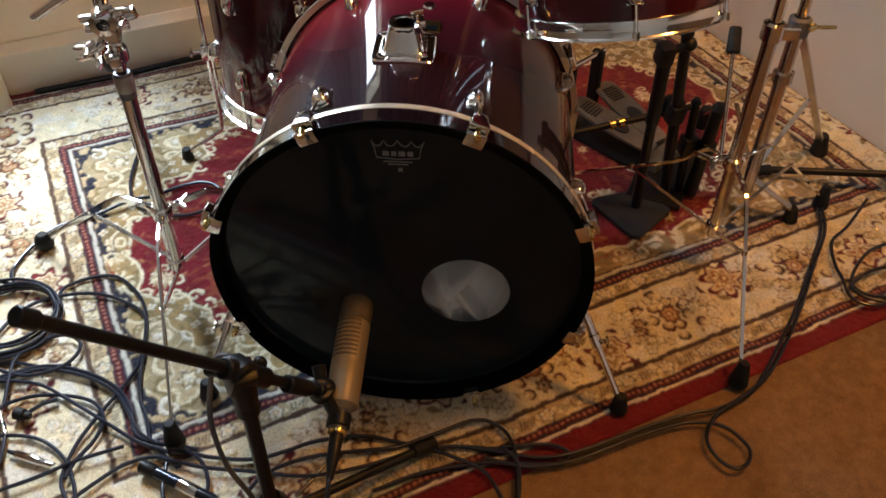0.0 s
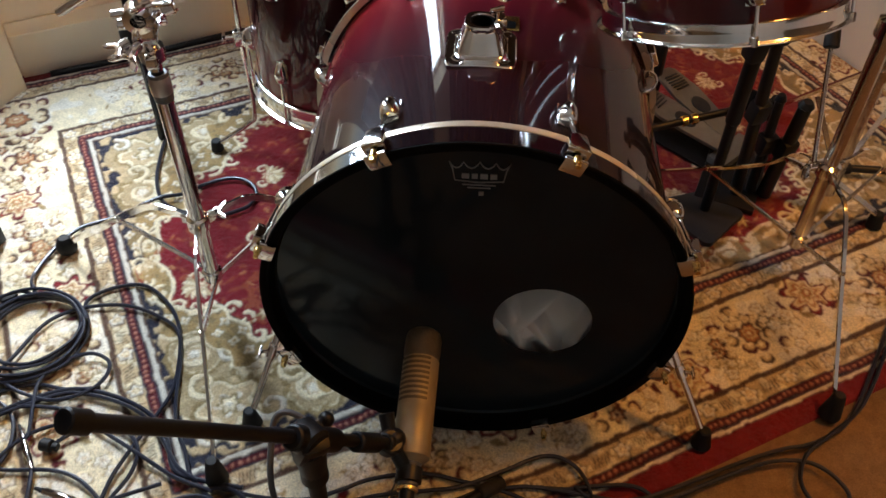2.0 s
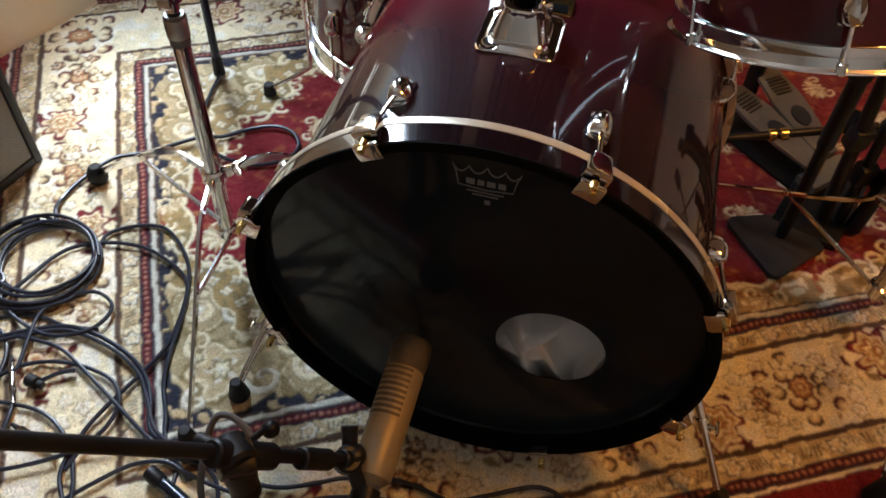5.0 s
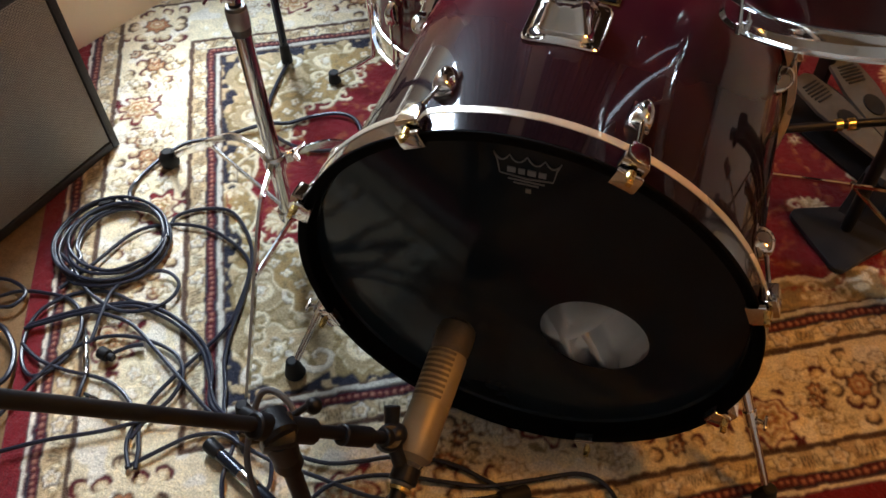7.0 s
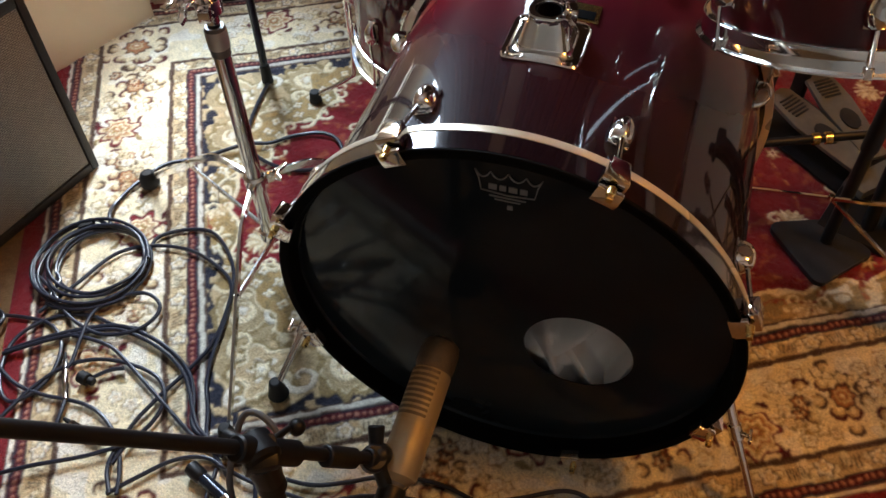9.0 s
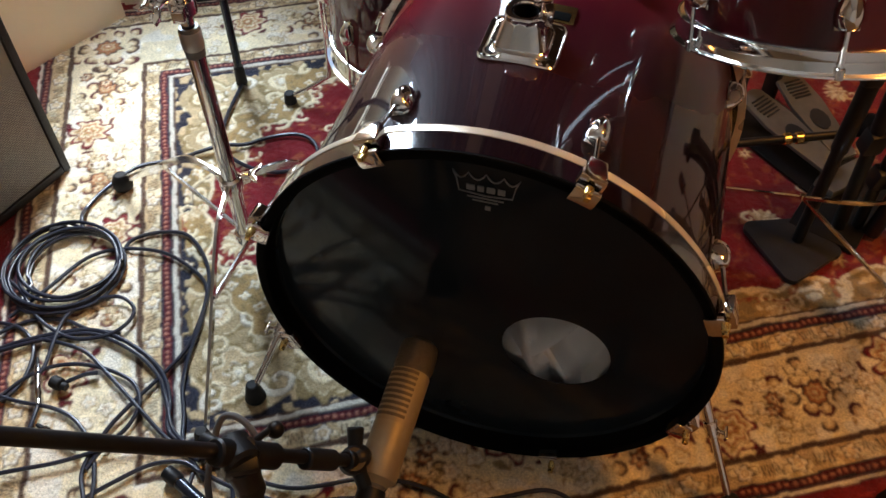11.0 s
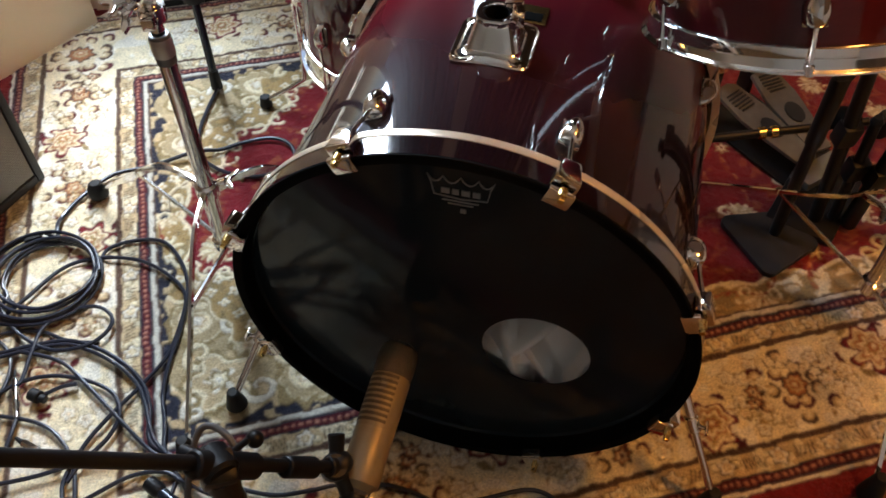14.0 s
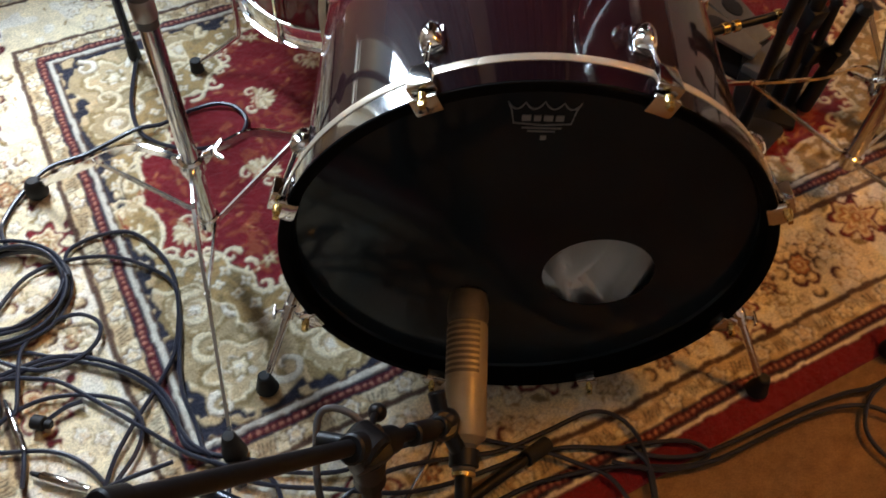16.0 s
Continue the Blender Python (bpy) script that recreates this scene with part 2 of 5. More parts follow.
def smooth_path(points, steps=6, closed=False):
    ps = [Vector(p) for p in points]
    n = len(ps)
    out = []
    for i in range(n if closed else n - 1):
        p0 = ps[(i - 1) % n] if closed or i else ps[0] * 2 - ps[1]
        p1, p2 = ps[i], ps[(i + 1) % n]
        p3 = ps[(i + 2) % n] if closed or i + 2 < n else p2 * 2 - p1
        for k in range(steps):
            t = k / steps
            out.append(0.5 * (2 * p1 + (p2 - p0) * t + (2 * p0 - 5 * p1 + 4 * p2 - p3) * t * t + (3 * p1 - p0 - 3 * p2 + p3) * t ** 3))
    if not closed:
        out.append(ps[-1])
    return out


def sweep(points, r, seg=10, closed=False, flat=None):
    """A round tube, or with flat=(width, thickness) a strap, along points."""
    ps = [Vector(p) for p in points]
    bm = bmesh.new()
    n = len(ps)
    rings, up = [], None
    for i, p in enumerate(ps):
        a = ps[i - 1] if i or closed else p
        b = ps[(i + 1) % n] if i + 1 < n or closed else p
        t = (b - a).normalized()
        if up is None:
            up = Vector((0, 0, 1)) if abs(t.z) < 0.95 else Vector((0, 1, 0))
        side = t.cross(up).normalized()
        up = side.cross(t).normalized()
        if flat:
            w, h = flat[0] / 2, flat[1] / 2
            shape = [(-w, -h), (w, -h), (w, h), (-w, h)]
        else:
            shape = [(r * math.cos(2 * math.pi * k / seg), r * math.sin(2 * math.pi * k / seg)) for k in range(seg)]
        rings.append([bm.verts.new(p + side * x + up * y) for x, y in shape])
    m = len(rings[0])
    for i in range(n if closed else n - 1):
        a, b = rings[i], rings[(i + 1) % n]
        for k in range(m):
            bm.faces.new((a[k], a[(k + 1) % m], b[(k + 1) % m], b[k]))
    if not closed:
        bm.faces.new(rings[0])
        bm.faces.new(rings[-1][::-1])
    return bm


def block(sx, sy, sz, m=None, bevel=0.003, seg=2):
    bm = bmesh.new()
    bmesh.ops.create_cube(bm, size=1)
    bm.transform(Matrix.Diagonal((sx, sy, sz, 1)))
    if bevel:
        bmesh.ops.bevel(bm, geom=bm.edges[:], offset=bevel, segments=seg, affect="EDGES", profile=0.6)
    if m is not None:
        bm.transform(m)
    return bm


def prism(outline, depth, m=None, bevel=0.0):
    """A flat outline in x, y, given depth along z."""
    bm = bmesh.new()
    vs = [bm.verts.new((x, y, 0)) for x, y in outline]
    f = bm.faces.new(vs)
    g = bmesh.ops.extrude_face_region(bm, geom=[f])
    bmesh.ops.translate(bm, verts=[v for v in g["geom"] if isinstance(v, bmesh.types.BMVert)], vec=(0, 0, depth))
    if bevel:
        bmesh.ops.bevel(bm, geom=bm.edges[:], offset=bevel, segments=2, affect="EDGES", profile=0.6)
    if m is not None:
        bm.transform(m)
    return bm


def ball(r, m=None, sx=1, sy=1, sz=1, u=16, v=10):
    bm = bmesh.new()
    bmesh.ops.create_uvsphere(bm, u_segments=u, v_segments=v, radius=r)
    bm.transform(Matrix.Diagonal((sx, sy, sz, 1)))
    if m is not None:
        bm.transform(m)
    return bm


# ---- the room ----
FLOOR_Z = -0.008
TURN = pose(0, 0, 0, 0, 0, RUG_TURN)
U0, U1, V0 = -2.6, 1.345, -3.0


def slab(u0, u1, v0, v1, z0, z1, bevel=0.0):
    c = Matrix.Translation(((u0 + u1) / 2, (v0 + v1) / 2, (z0 + z1) / 2))
    return block(u1 - u0, v1 - v0, z1 - z0, TURN @ c, bevel)


solid("floor", slab(U0 - 0.2, U1 + 0.2, V0 - 0.2, BACK_V + 0.2, FLOOR_Z - 0.1, FLOOR_Z), CARPET, "worn tan wool carpet", "floor", kind="structure", smooth=False)
solid("ceiling", slab(U0 - 0.2, U1 + 0.2, V0 - 0.2, BACK_V + 0.2, 2.45, 2.55), CEIL, "plain white ceiling", "ceiling", kind="structure", smooth=False)
TAN_WALL = shader("tan_wall_paint", (0.74, 0.68, 0.58), 0.8, 0.0, 0.06, 3, 0.08, 160)
# unseen upper wall, made dark to dim the shell's reflections and cool bounce
solid("wall_upper_east", slab(U1, U1 + 0.15, V0, BACK_V, 0.62, 2.45), DARK_UNSEEN_WALL, "unseen upper wall, darkened for reflections", "wall", kind="structure", smooth=False)
solid("wall_east", slab(U1, U1 + 0.15, V0, BACK_V, FLOOR_Z, 0.62), WHITE_WALL, "plain white plastered wall", "wall", kind="structure", smooth=False)
solid("wall_west", slab(U0 - 0.15, U0, V0, BACK_V, FLOOR_Z, 2.45), TAN_WALL, "plain light tan plastered wall", "wall", kind="structure", smooth=False)
solid("wall_south", slab(U0, U1, V0 - 0.15, V0, FLOOR_Z, 2.45), TAN_WALL, "plain light tan plastered wall", "wall", kind="structure", smooth=False)
(a0, a1, az0, az1, _, _), (b0, b1, bz0, bz1, _, _) = WINDOWS
north = merge(slab(U0, a0, BACK_V, BACK_V + 0.2, FLOOR_Z, 2.45), slab(a1, b0, BACK_V, BACK_V + 0.2, FLOOR_Z, 2.45), slab(b1, U1, BACK_V, BACK_V + 0.2, FLOOR_Z, 2.45),
              slab(a0, a1, BACK_V, BACK_V + 0.2, FLOOR_Z, az0), slab(a0, a1, BACK_V, BACK_V + 0.2, az1, 2.45),
              slab(b0, b1, BACK_V, BACK_V + 0.2, FLOOR_Z, bz0), slab(b0, b1, BACK_V, BACK_V + 0.2, bz1, 2.45))
solid("wall_north", north, WALL, "cream plastered wall with two narrow windows", "wall", kind="structure", smooth=False)
for k, (wu0, wu1, wz0, wz1, _, _) in enumerate(WINDOWS):
    win = thing("window_%d" % (k + 1), uv((wu0 + wu1) / 2, BACK_V + 0.15, wz0), "narrow white painted window letting in daylight", "window", kind="structure")
    v0, v1 = BACK_V + 0.13, BACK_V + 0.18
    part("window_frame", merge(slab(wu0, wu0 + 0.02, v0, v1, wz0, wz1), slab(wu1 - 0.02, wu1, v0, v1, wz0, wz1), slab(wu0 + 0.02, wu1 - 0.02, v0, v1, wz0, wz0 + 0.03), slab(wu0 + 0.02, wu1 - 0.02, v0, v1, wz1 - 0.03, wz1)), SKIRT, win, smooth=False)
    part("window_sill", slab(wu0 - 0.015, wu1 + 0.02, BACK_V - 0.04, BACK_V + 0.12, wz0 - 0.03, wz0 + 0.003, 0.006), SKIRT, win)
solid("ground", slab(-3.0, 2.2, BACK_V + 0.21, BACK_V + 4.2, -0.30, -0.25), GARDEN, "green lawn outside the windows", "ground", kind="structure", smooth=False)
# skirting board along the back wall: a tall plain face with a rounded moulding on top
skirt_profile = [(0, 0), (0.018, 0), (0.018, 0.105), (0.022, 0.112), (0.022, 0.118), (0.012, 0.128), (0.006, 0.142), (0, 0.142)]
sk = prism(skirt_profile, U1 + 0.53, None)
sk.transform(Matrix(((0, 0, 1, -0.53), (-1, 0, 0, BACK_V - 0.001), (0, 1, 0, FLOOR_Z), (0, 0, 0, 1))))
sk.transform(TURN)
solid("baseboard", sk, SKIRT, "tall cream gloss-painted skirting board", "skirting", kind="structure")
def curtain(u0, u1, z0, z1):
    """A pleated hanging; folds run down, deeper towards the hem."""
    bm = bmesh.new()
    n = int((u1 - u0) / 0.008)
    rows_ = []
    for face, off in ((0, 0.0), (1, 0.004)):
        for j in range(9):
            z = z0 + (z1 - z0) * j / 8
            rows_.append([])
            for i in range(n + 1):
                u = u0 + (u1 - u0) * i / n
                d = 0.022 * math.sin(u * 62 + 0.5 * math.sin(z * 2)) + 0.008 * math.sin(u * 141 + z)
                rows_[-1].append(bm.verts.new(uv(u, BACK_V - 0.055 + d + off, z)))
    for face in (0, 1):
        for j in range(8):
            a, b_ = rows_[face * 9 + j], rows_[face * 9 + j + 1]
            for i in range(n):
                bm.faces.new((a[i], a[i + 1], b_[i + 1], b_[i]))
    return bm


for c0, c1 in ((-0.235, 0.175), (0.325, 1.25)):
    solid("curtain", curtain(c0, c1, 0.60, 2.25), CURTAIN, "dark brown pleated curtain hanging by the window", "curtain", "curtains", base=uv((c0 + c1) / 2, BACK_V - 0.05, 0.6))
solid("curtain_rail", rod(uv(-0.24, BACK_V - 0.055, 2.262), uv(1.27, BACK_V - 0.055, 2.262), 0.012), BLACK_METAL, "dark curtain rail above the windows", "curtain rail", base=uv(0.5, BACK_V - 0.05, 2.26))
# the canted wall beside the amplifier
ca, cb = Vector((-1.330, 0.180, 0)), Vector((-1.079, 0.865, 0))
cd = (cb - ca).normalized()
cn = Vector((-cd.y, cd.x, 0))
cm = Matrix.Translation((cb + ca) / 2 + cn * 0.2 + Vector((0, 0, 1.2))) @ Matrix.Rotation(math.atan2(cd.y, cd.x), 4, "Z")
solid("wall_canted", block((cb - ca).length, 0.4, 2.42, cm, 0.006), WALL, "cream plastered projecting wall beside the amplifier", "wall", kind="structure", smooth=False)


# ---- the rug ----
def value_noise(x, y, seed):
    g = np.random.RandomState(seed).rand(64, 64)
    xi, yi = np.floor(x).astype(int), np.floor(y).astype(int)
    fx, fy = x - xi, y - yi
    fx, fy = fx * fx * (3 - 2 * fx), fy * fy * (3 - 2 * fy)
    a, b = g[xi % 64, yi % 64], g[(xi + 1) % 64, yi % 64]
    c, d = g[xi % 64, (yi + 1) % 64], g[(xi + 1) % 64, (yi + 1) % 64]
    return (a * (1 - fx) + b * fx) * (1 - fy) + (c * (1 - fx) + d * fx) * fy


RU0, RU1, RV0, RV1 = -0.747, 1.335, -0.217, 1.338
RU1_FULL = 1.520
DYES = {"red": (0.190, 0.011, 0.018), "deep": (0.085, 0.008, 0.014), "cream": (0.78, 0.69, 0.48), "white": (0.80, 0.755, 0.64), "gold": (0.40, 0.27, 0.115), "pale": (0.60, 0.58, 0.50),
        "tan": (0.56, 0.43, 0.25), "navy": (0.022, 0.024, 0.040), "brown": (0.085, 0.048, 0.032), "leafdark": (0.050, 0.048, 0.036), "olive": (0.29, 0.215, 0.10), "orange": (0.38, 0.16, 0.070),
        "bead": (0.44, 0.20, 0.14), "taupe": (0.43, 0.335, 0.19), "rust": (0.27, 0.060, 0.030)}


def rug():
    step = 0.0025
    us, vs = np.arange(RU0, RU1 + 1e-6, step), np.arange(RV0, RV1 + 1e-6, step)
    U, V = np.meshgrid(us, vs, indexing="ij")
    # hand-knotted wobble
    wu = (value_noise(U * 55 + 9, V * 55 + 3, 1) - 0.5) * 0.0045 + (value_noise(U * 7 + 5, V * 7 + 2, 2) - 0.5) * 0.006
    wv = (value_noise(U * 55 + 1, V * 55 + 7, 3) - 0.5) * 0.0045 + (value_noise(U * 7 + 8, V * 7 + 6, 4) - 0.5) * 0.006
    u, v = U + wu, V + wv
    du = np.minimum(u - RU0, RU1_FULL - u)
    dv = np.minimum(v - RV0, RV1 - v)
    side = du < dv
    d = np.where(side, du, dv)
    s = np.where(side, v, u)
    col = np.zeros(U.shape + (3,))
    lift = np.zeros(U.shape)

    def paint(mask, dye, height=None):
        col[mask] = DYES[dye]
        if height is not None:
            lift[mask] = height

    def patch(cu, cv, r):
        """The stretch of the knots round a motif."""
        return (slice(max(0, int((cu - r - RU0) / step)), max(0, int((cu + r - RU0) / step) + 1)),
                slice(max(0, int((cv - r - RV0) / step)), max(0, int((cv + r - RV0) / step) + 1)))

    rough = value_noise(U * 75, V * 75, 41) - 0.5

    def bloom(cu, cv, r, petals, dyes, turn=0.0, depth=0.22, within=None, ragged=0.22):
        """A flower: rings of dyes from the outside in."""
        w = patch(cu, cv, r * 1.5)
        x, y = u[w] - cu, v[w] - cv
        near = np.ones(x.shape, dtype=bool) if within is None else within[w]
        a, q = np.arctan2(y, x) + turn, np.hypot(x, y)
        edge = r * (1 - depth + depth * np.cos(a * petals) + ragged * rough[w])
        for k, dye in enumerate(dyes):
            m = near & (q < edge * (1 - k / len(dyes)))
            col[w][m] = DYES[dye]
            lift[w][m] = 0.0004 * (k + 1)

    def leaf(cu, cv, length, width, turn, dye, outline=None, within=None):
        w = patch(cu, cv, length * 1.6)
        x, y = u[w] - cu, v[w] - cv
        c, n = math.cos(turn), math.sin(turn)
        p, q = (x * c + y * n) / length, (-x * n + y * c) / width
        bend = q - 0.5 * p * p
        m = (np.abs(p) < 1) & (np.abs(bend) < (1 - p * p) * (1 + rough[w]))
        if within is not None:
            m &= within[w]
        if outline:
            col[w][m] = DYES[outline]
            lift[w][m] = 0.0
            m &= np.abs(bend) < 0.6 * (1 - p * p) - 0.08
        col[w][m] = DYES[dye]
        lift[w][m] = 0.0008

    def stroke(points, wide, dye, high=0.0010, within=None, thin_end=0.5):
        """A drawn line of dye through points, thinning to its end."""
        pts_ = np.array(points)
        c_, r_ = pts_.mean(0), np.ptp(pts_, axis=0).max() * 0.75 + wide * 2
        w = patch(c_[0], c_[1], r_)
        x, y = u[w], v[w]
        hit = np.zeros(x.shape, dtype=bool)
        for i, (a, b) in enumerate(zip(pts_, pts_[1:])):
            ab = b - a
            t = np.clip(((x - a[0]) * ab[0] + (y - a[1]) * ab[1]) / max(ab @ ab, 1e-12), 0, 1)
            f = wide * 0.5 * (1 - (1 - thin_end) * (i + 0.5) / (len(pts_) - 1))
            hit |= np.hypot(x - a[0] - t * ab[0], y - a[1] - t * ab[1]) < f * (1 + 0.5 * rough[w])
        if within is not None:
            hit &= within[w]
        col[w][hit] = DYES[dye]
        lift[w][hit] = high

    def bud(cu, cv, r, turn, dark, within=None):
        """A petal with a dark crescent round its tip."""
        c, n = math.cos(turn), math.sin(turn)
        w = patch(cu, cv, r * 1.5)
        x, y = u[w] - cu, v[w] - cv
        p, q = x * c + y * n, -x * n + y * c
        near = within[w] if within is not None else np.ones(x.shape, dtype=bool)
        m = near & (p * p + (q / 1.15) ** 2 < (r * (1 + 0.25 * rough[w])) ** 2)
        col[w][m], lift[w][m] = DYES[dark], 0.0
        m &= (p + 0.42 * r) ** 2 + (q / 0.95) ** 2 < (r * 0.86) ** 2
        col[w][m], lift[w][m] = DYES["tan"], 0.0008
        m &= (p + 0.55 * r) ** 2 + q ** 2 < (r * 0.48) ** 2
        col[w][m], lift[w][m] = DYES["cream"], 0.0012

    def spiral(cu, cv, r, turn, hand, turns=1.35):
        return [(cu + r * (1 - 0.80 * t) * math.cos(turn + hand * turns * 6.283 * t), cv + r * (1 - 0.80 * t) * math.sin(turn + hand * turns * 6.283 * t)) for t in np.linspace(0, 1, 22)]

    main = (d >= 0.110) & (d < 0.262)
    field = d >= 0.334
    guard1, guard2 = (d >= 0.066) & (d < 0.100), (d >= 0.272) & (d < 0.300)
    paint(d < 0.0472, "red")
    paint((d >= 0.036) & (d < 0.0472), "deep")
    paint((d >= 0.0390) & (d < 0.0450), "white", 0.0008)
    for lo in (0.047, 0.300):
        paint((d >= lo) & (d < lo + 0.020), "deep")
        beads = np.hypot(d - lo - 0.010, ((s / 0.0115) % 1 - 0.5) * 0.0115) < 0.0033
        paint(beads, "bead", 0.001)
        paint(((d >= lo) & (d < lo + 0.0035)) | ((d >= lo + 0.0165) & (d < lo + 0.020)), "navy", 0)
    paint(guard1 | guard2, "tan")
    paint((d >= 0.100) & (d < 0.110), "brown", 0)
    paint((d >= 0.262) & (d < 0.272), "brown", 0)
    paint((d >= 0.320) & (d < 0.334), "brown", 0)
    paint((d >= 0.3215) & (d < 0.3300), "pale", 0.0010)
    paint(main, "cream", 0.0004)
    paint(main & (value_noise(u * 42, v * 42, 11) > 0.62), "white", 0.0006)
    # guard borders: alternating flowers and dark curled leaves
    for lo, mask in ((0.083, guard1), (0.286, guard2)):
        pitch = 0.084
        x, k = ((s / pitch) % 1 - 0.5) * pitch, np.floor(s / pitch)
        y = d - lo
        q, a = np.hypot(x, y), np.arctan2(y, x)
        paint(mask & (value_noise(u * 60, v * 60, 14) > 0.60), "cream", 0.0003)
        flip = np.where(k % 2, 1.0, -1.0)
        for j in range(4):
            # a fan of dark curled sprigs half way between the flowers
            lx, ly = np.abs(x) - 0.0255 - 0.0048 * j, y * flip
            arc = np.abs(lx - 0.010 * np.sin((ly + 0.012) * 62) * (0.6 + 0.2 * j)) - 0.0013
            paint(mask & (arc < 0) & (np.abs(ly) < 0.0105 - 0.0012 * j), "leafdark" if j % 2 else "brown", 0)
        for off in (-0.0165, 0.0165):
            h = np.hypot(x - off, (y + 0.0045 * flip) * 1.1)
            paint(mask & (h < 0.0084), "olive", 0)
            paint(mask & (h < 0.0062), "cream", 0.0010)
        paint(mask & (q < 0.0162 * (0.84 + 0.16 * np.cos(5 * a))), "brown", 0.0)
        paint(mask & (q < 0.0134 * (0.82 + 0.18 * np.cos(5 * a))), "white", 0.0012)
        paint(mask & (q < 0.0066), "tan", 0.0008)
        paint(mask & (q < 0.0036), "cream", 0.001)
    # field: red ground, four corner pieces
    fu0, fu1, fv0, fv1 = RU0 + 0.334, RU1_FULL - 0.334, RV0 + 0.334, RV1 - 0.334
    x, y = np.minimum(u - fu0, fu1 - u), np.minimum(v - fv0, fv1 - v)
    paint(field, "red", 0.0002)
    rad = x * 0.96 + y
    lobes = 0.375 + 0.050 * np.abs(np.sin((x - y) * 13.0 + 0.6)) + 0.012 * np.sin((x - y) * 61)
    warp = value_noise(u * 13, v * 13, 21) * 1.6 + value_noise(u * 34, v * 34, 22) * 0.8
    corner = field & (rad < lobes)
    knot = value_noise(u * 58, v * 58, 26) * 0.65 + value_noise(u * 120, v * 120, 28) * 0.35
    paint(field & ~corner & (knot > 0.70), "rust", 0.0004)
    paint(corner, "gold", 0.0002)
    band = corner & (rad < lobes - 0.012) & (rad > lobes - 0.105)
    paint(band & (knot > 0.55), "olive", 0)
    inner = corner & (rad <= lobes - 0.105)
    paint(inner, "taupe", 0.0)
    paint(inner & (value_noise(u * 24, v * 24, 29) > 0.55), "tan", 0.0004)
    paint(corner & (np.abs(rad - lobes + 0.105) < 0.0065), "cream", 0.0012)
    paint(corner & (rad > lobes - 0.013), "cream", 0.0010)
    paint(corner & (rad > lobes - 0.0035), "brown", 0)
    run = np.where(x < y, v, u)
    rim = field & (np.minimum(x, y) < 0.020 + 0.013 * np.sin(run * 46))
    paint(rim & corner, "navy", -0.0004)
    paint(rim & corner & (value_noise(u * 70, v * 70, 27) > 0.68), "tan", 0.0006)
    paint(rim & corner & (np.abs(np.sin(run * 23 + 1)) < 0.62) & (np.minimum(x, y) > 0.012), "cream", 0.0010)
    edge_strip = field & ~corner & (np.minimum(x, y) < 0.048 + 0.020 * np.abs(np.sin(run * 27)))
    paint(edge_strip, "cream", 0.0008)
    edge_strip &= np.minimum(x, y) < 0.040 + 0.020 * np.abs(np.sin(run * 27))
    paint(edge_strip, "gold", 0.0004)
    paint(edge_strip & (knot > 0.56), "olive", 0)
    paint(edge_strip & (knot < 0.36), "cream", 0.0006)
    rs = np.random.RandomState(5)
    # corner pieces: a large pale blossom, scrolled medallions along both edges, rows of small white flowers
    for cu, su in ((fu0, 1), (fu1, -1)):
        for cv, sv in ((fv0, 1), (fv1, -1)):
            hand = su * sv

            def place(a, b):
                return cu + su * a, cv + sv * b
            for a, b, r, t0 in ((0.225, 0.062, 0.046, 0.4), (0.062, 0.215, 0.046, 1.2), (0.150, 0.150, 0.034, 2.4)):
                p = place(a, b)
                bloom(*p, r * 1.30, 9, ("olive", "cream", "cream", "cream", "cream"), t0, 0.06, inner)
                bloom(*p, r * 0.98, 9, ("taupe", "taupe", "white"), t0, 0.04, inner)
                stroke(spiral(*p, r * 0.72, t0, hand), 0.0125, "cream", 0.0016, inner, 0.7)
                bloom(*p, r * 0.36, 6, ("tan", "white", "white"), t0, 0.15, inner)
            p = place(0.088, 0.088)
            bloom(*p, 0.068, 5, ("olive", "cream", "cream", "cream", "cream", "cream"), 0.7, 0.16, inner)
            bloom(*p, 0.050, 5, ("tan", "tan", "white", "white"), 0.7, 0.20, inner)
            bloom(*p, 0.022, 6, ("olive", "cream", "white"), 0.2, 0.18, inner)
            for a0_, b0_, r, t0, h_ in ((0.150, 0.060, 0.026, 3.3, 1), (0.060, 0.145, 0.026, 4.5, -1), (0.290, 0.040, 0.024, 2.0, -1), (0.040, 0.285, 0.024, 0.6, 1), (0.120, 0.195, 0.022, 1.0, 1), (0.200, 0.118, 0.022, 5.2, -1), (0.045, 0.040, 0.020, 1.6, 1)):
                p = place(a0_, b0_)
                stroke(spiral(*p, r * 1.1, t0, hand * h_, 1.0), 0.0170, "olive", 0.0, inner, 0.5)
                stroke(spiral(*p, r * 1.1, t0, hand * h_, 1.0), 0.0115, "white" if h_ > 0 else "cream", 0.0018, inner, 0.5)
            for k in range(30):
                t = (k // 2 + 0.5) / 15 + 0.016 * (k % 2)
                q = 0.320 + 0.040 * (k % 2) + 0.034 * abs(math.sin((t - 0.5) * 5.0))
                bloom(cu + su * q * t / 0.96, cv + sv * q * (1 - t), 0.0145, 4, ("olive", "white", "cream", "gold"), rs.rand() * 6, 0.22, band)
            # scrolled fringe along the boundary with the red
            for k in range(17):
                t = (k + 0.5) / 17
                xx = 0.43 * t
                yy = 0.43 * (1 - t)
                lob = 0.375 + 0.050 * abs(math.sin((xx - yy) * 13.0 + 0.6))
                q = lob + 0.004
                p = (cu + su * q * t / 0.96, cv + sv * q * (1 - t))
                stroke(spiral(*p, 0.017, k * 1.3, hand * (1 if k % 2 else -1), 0.9), 0.0085, "cream", 0.0012, field, 0.6)
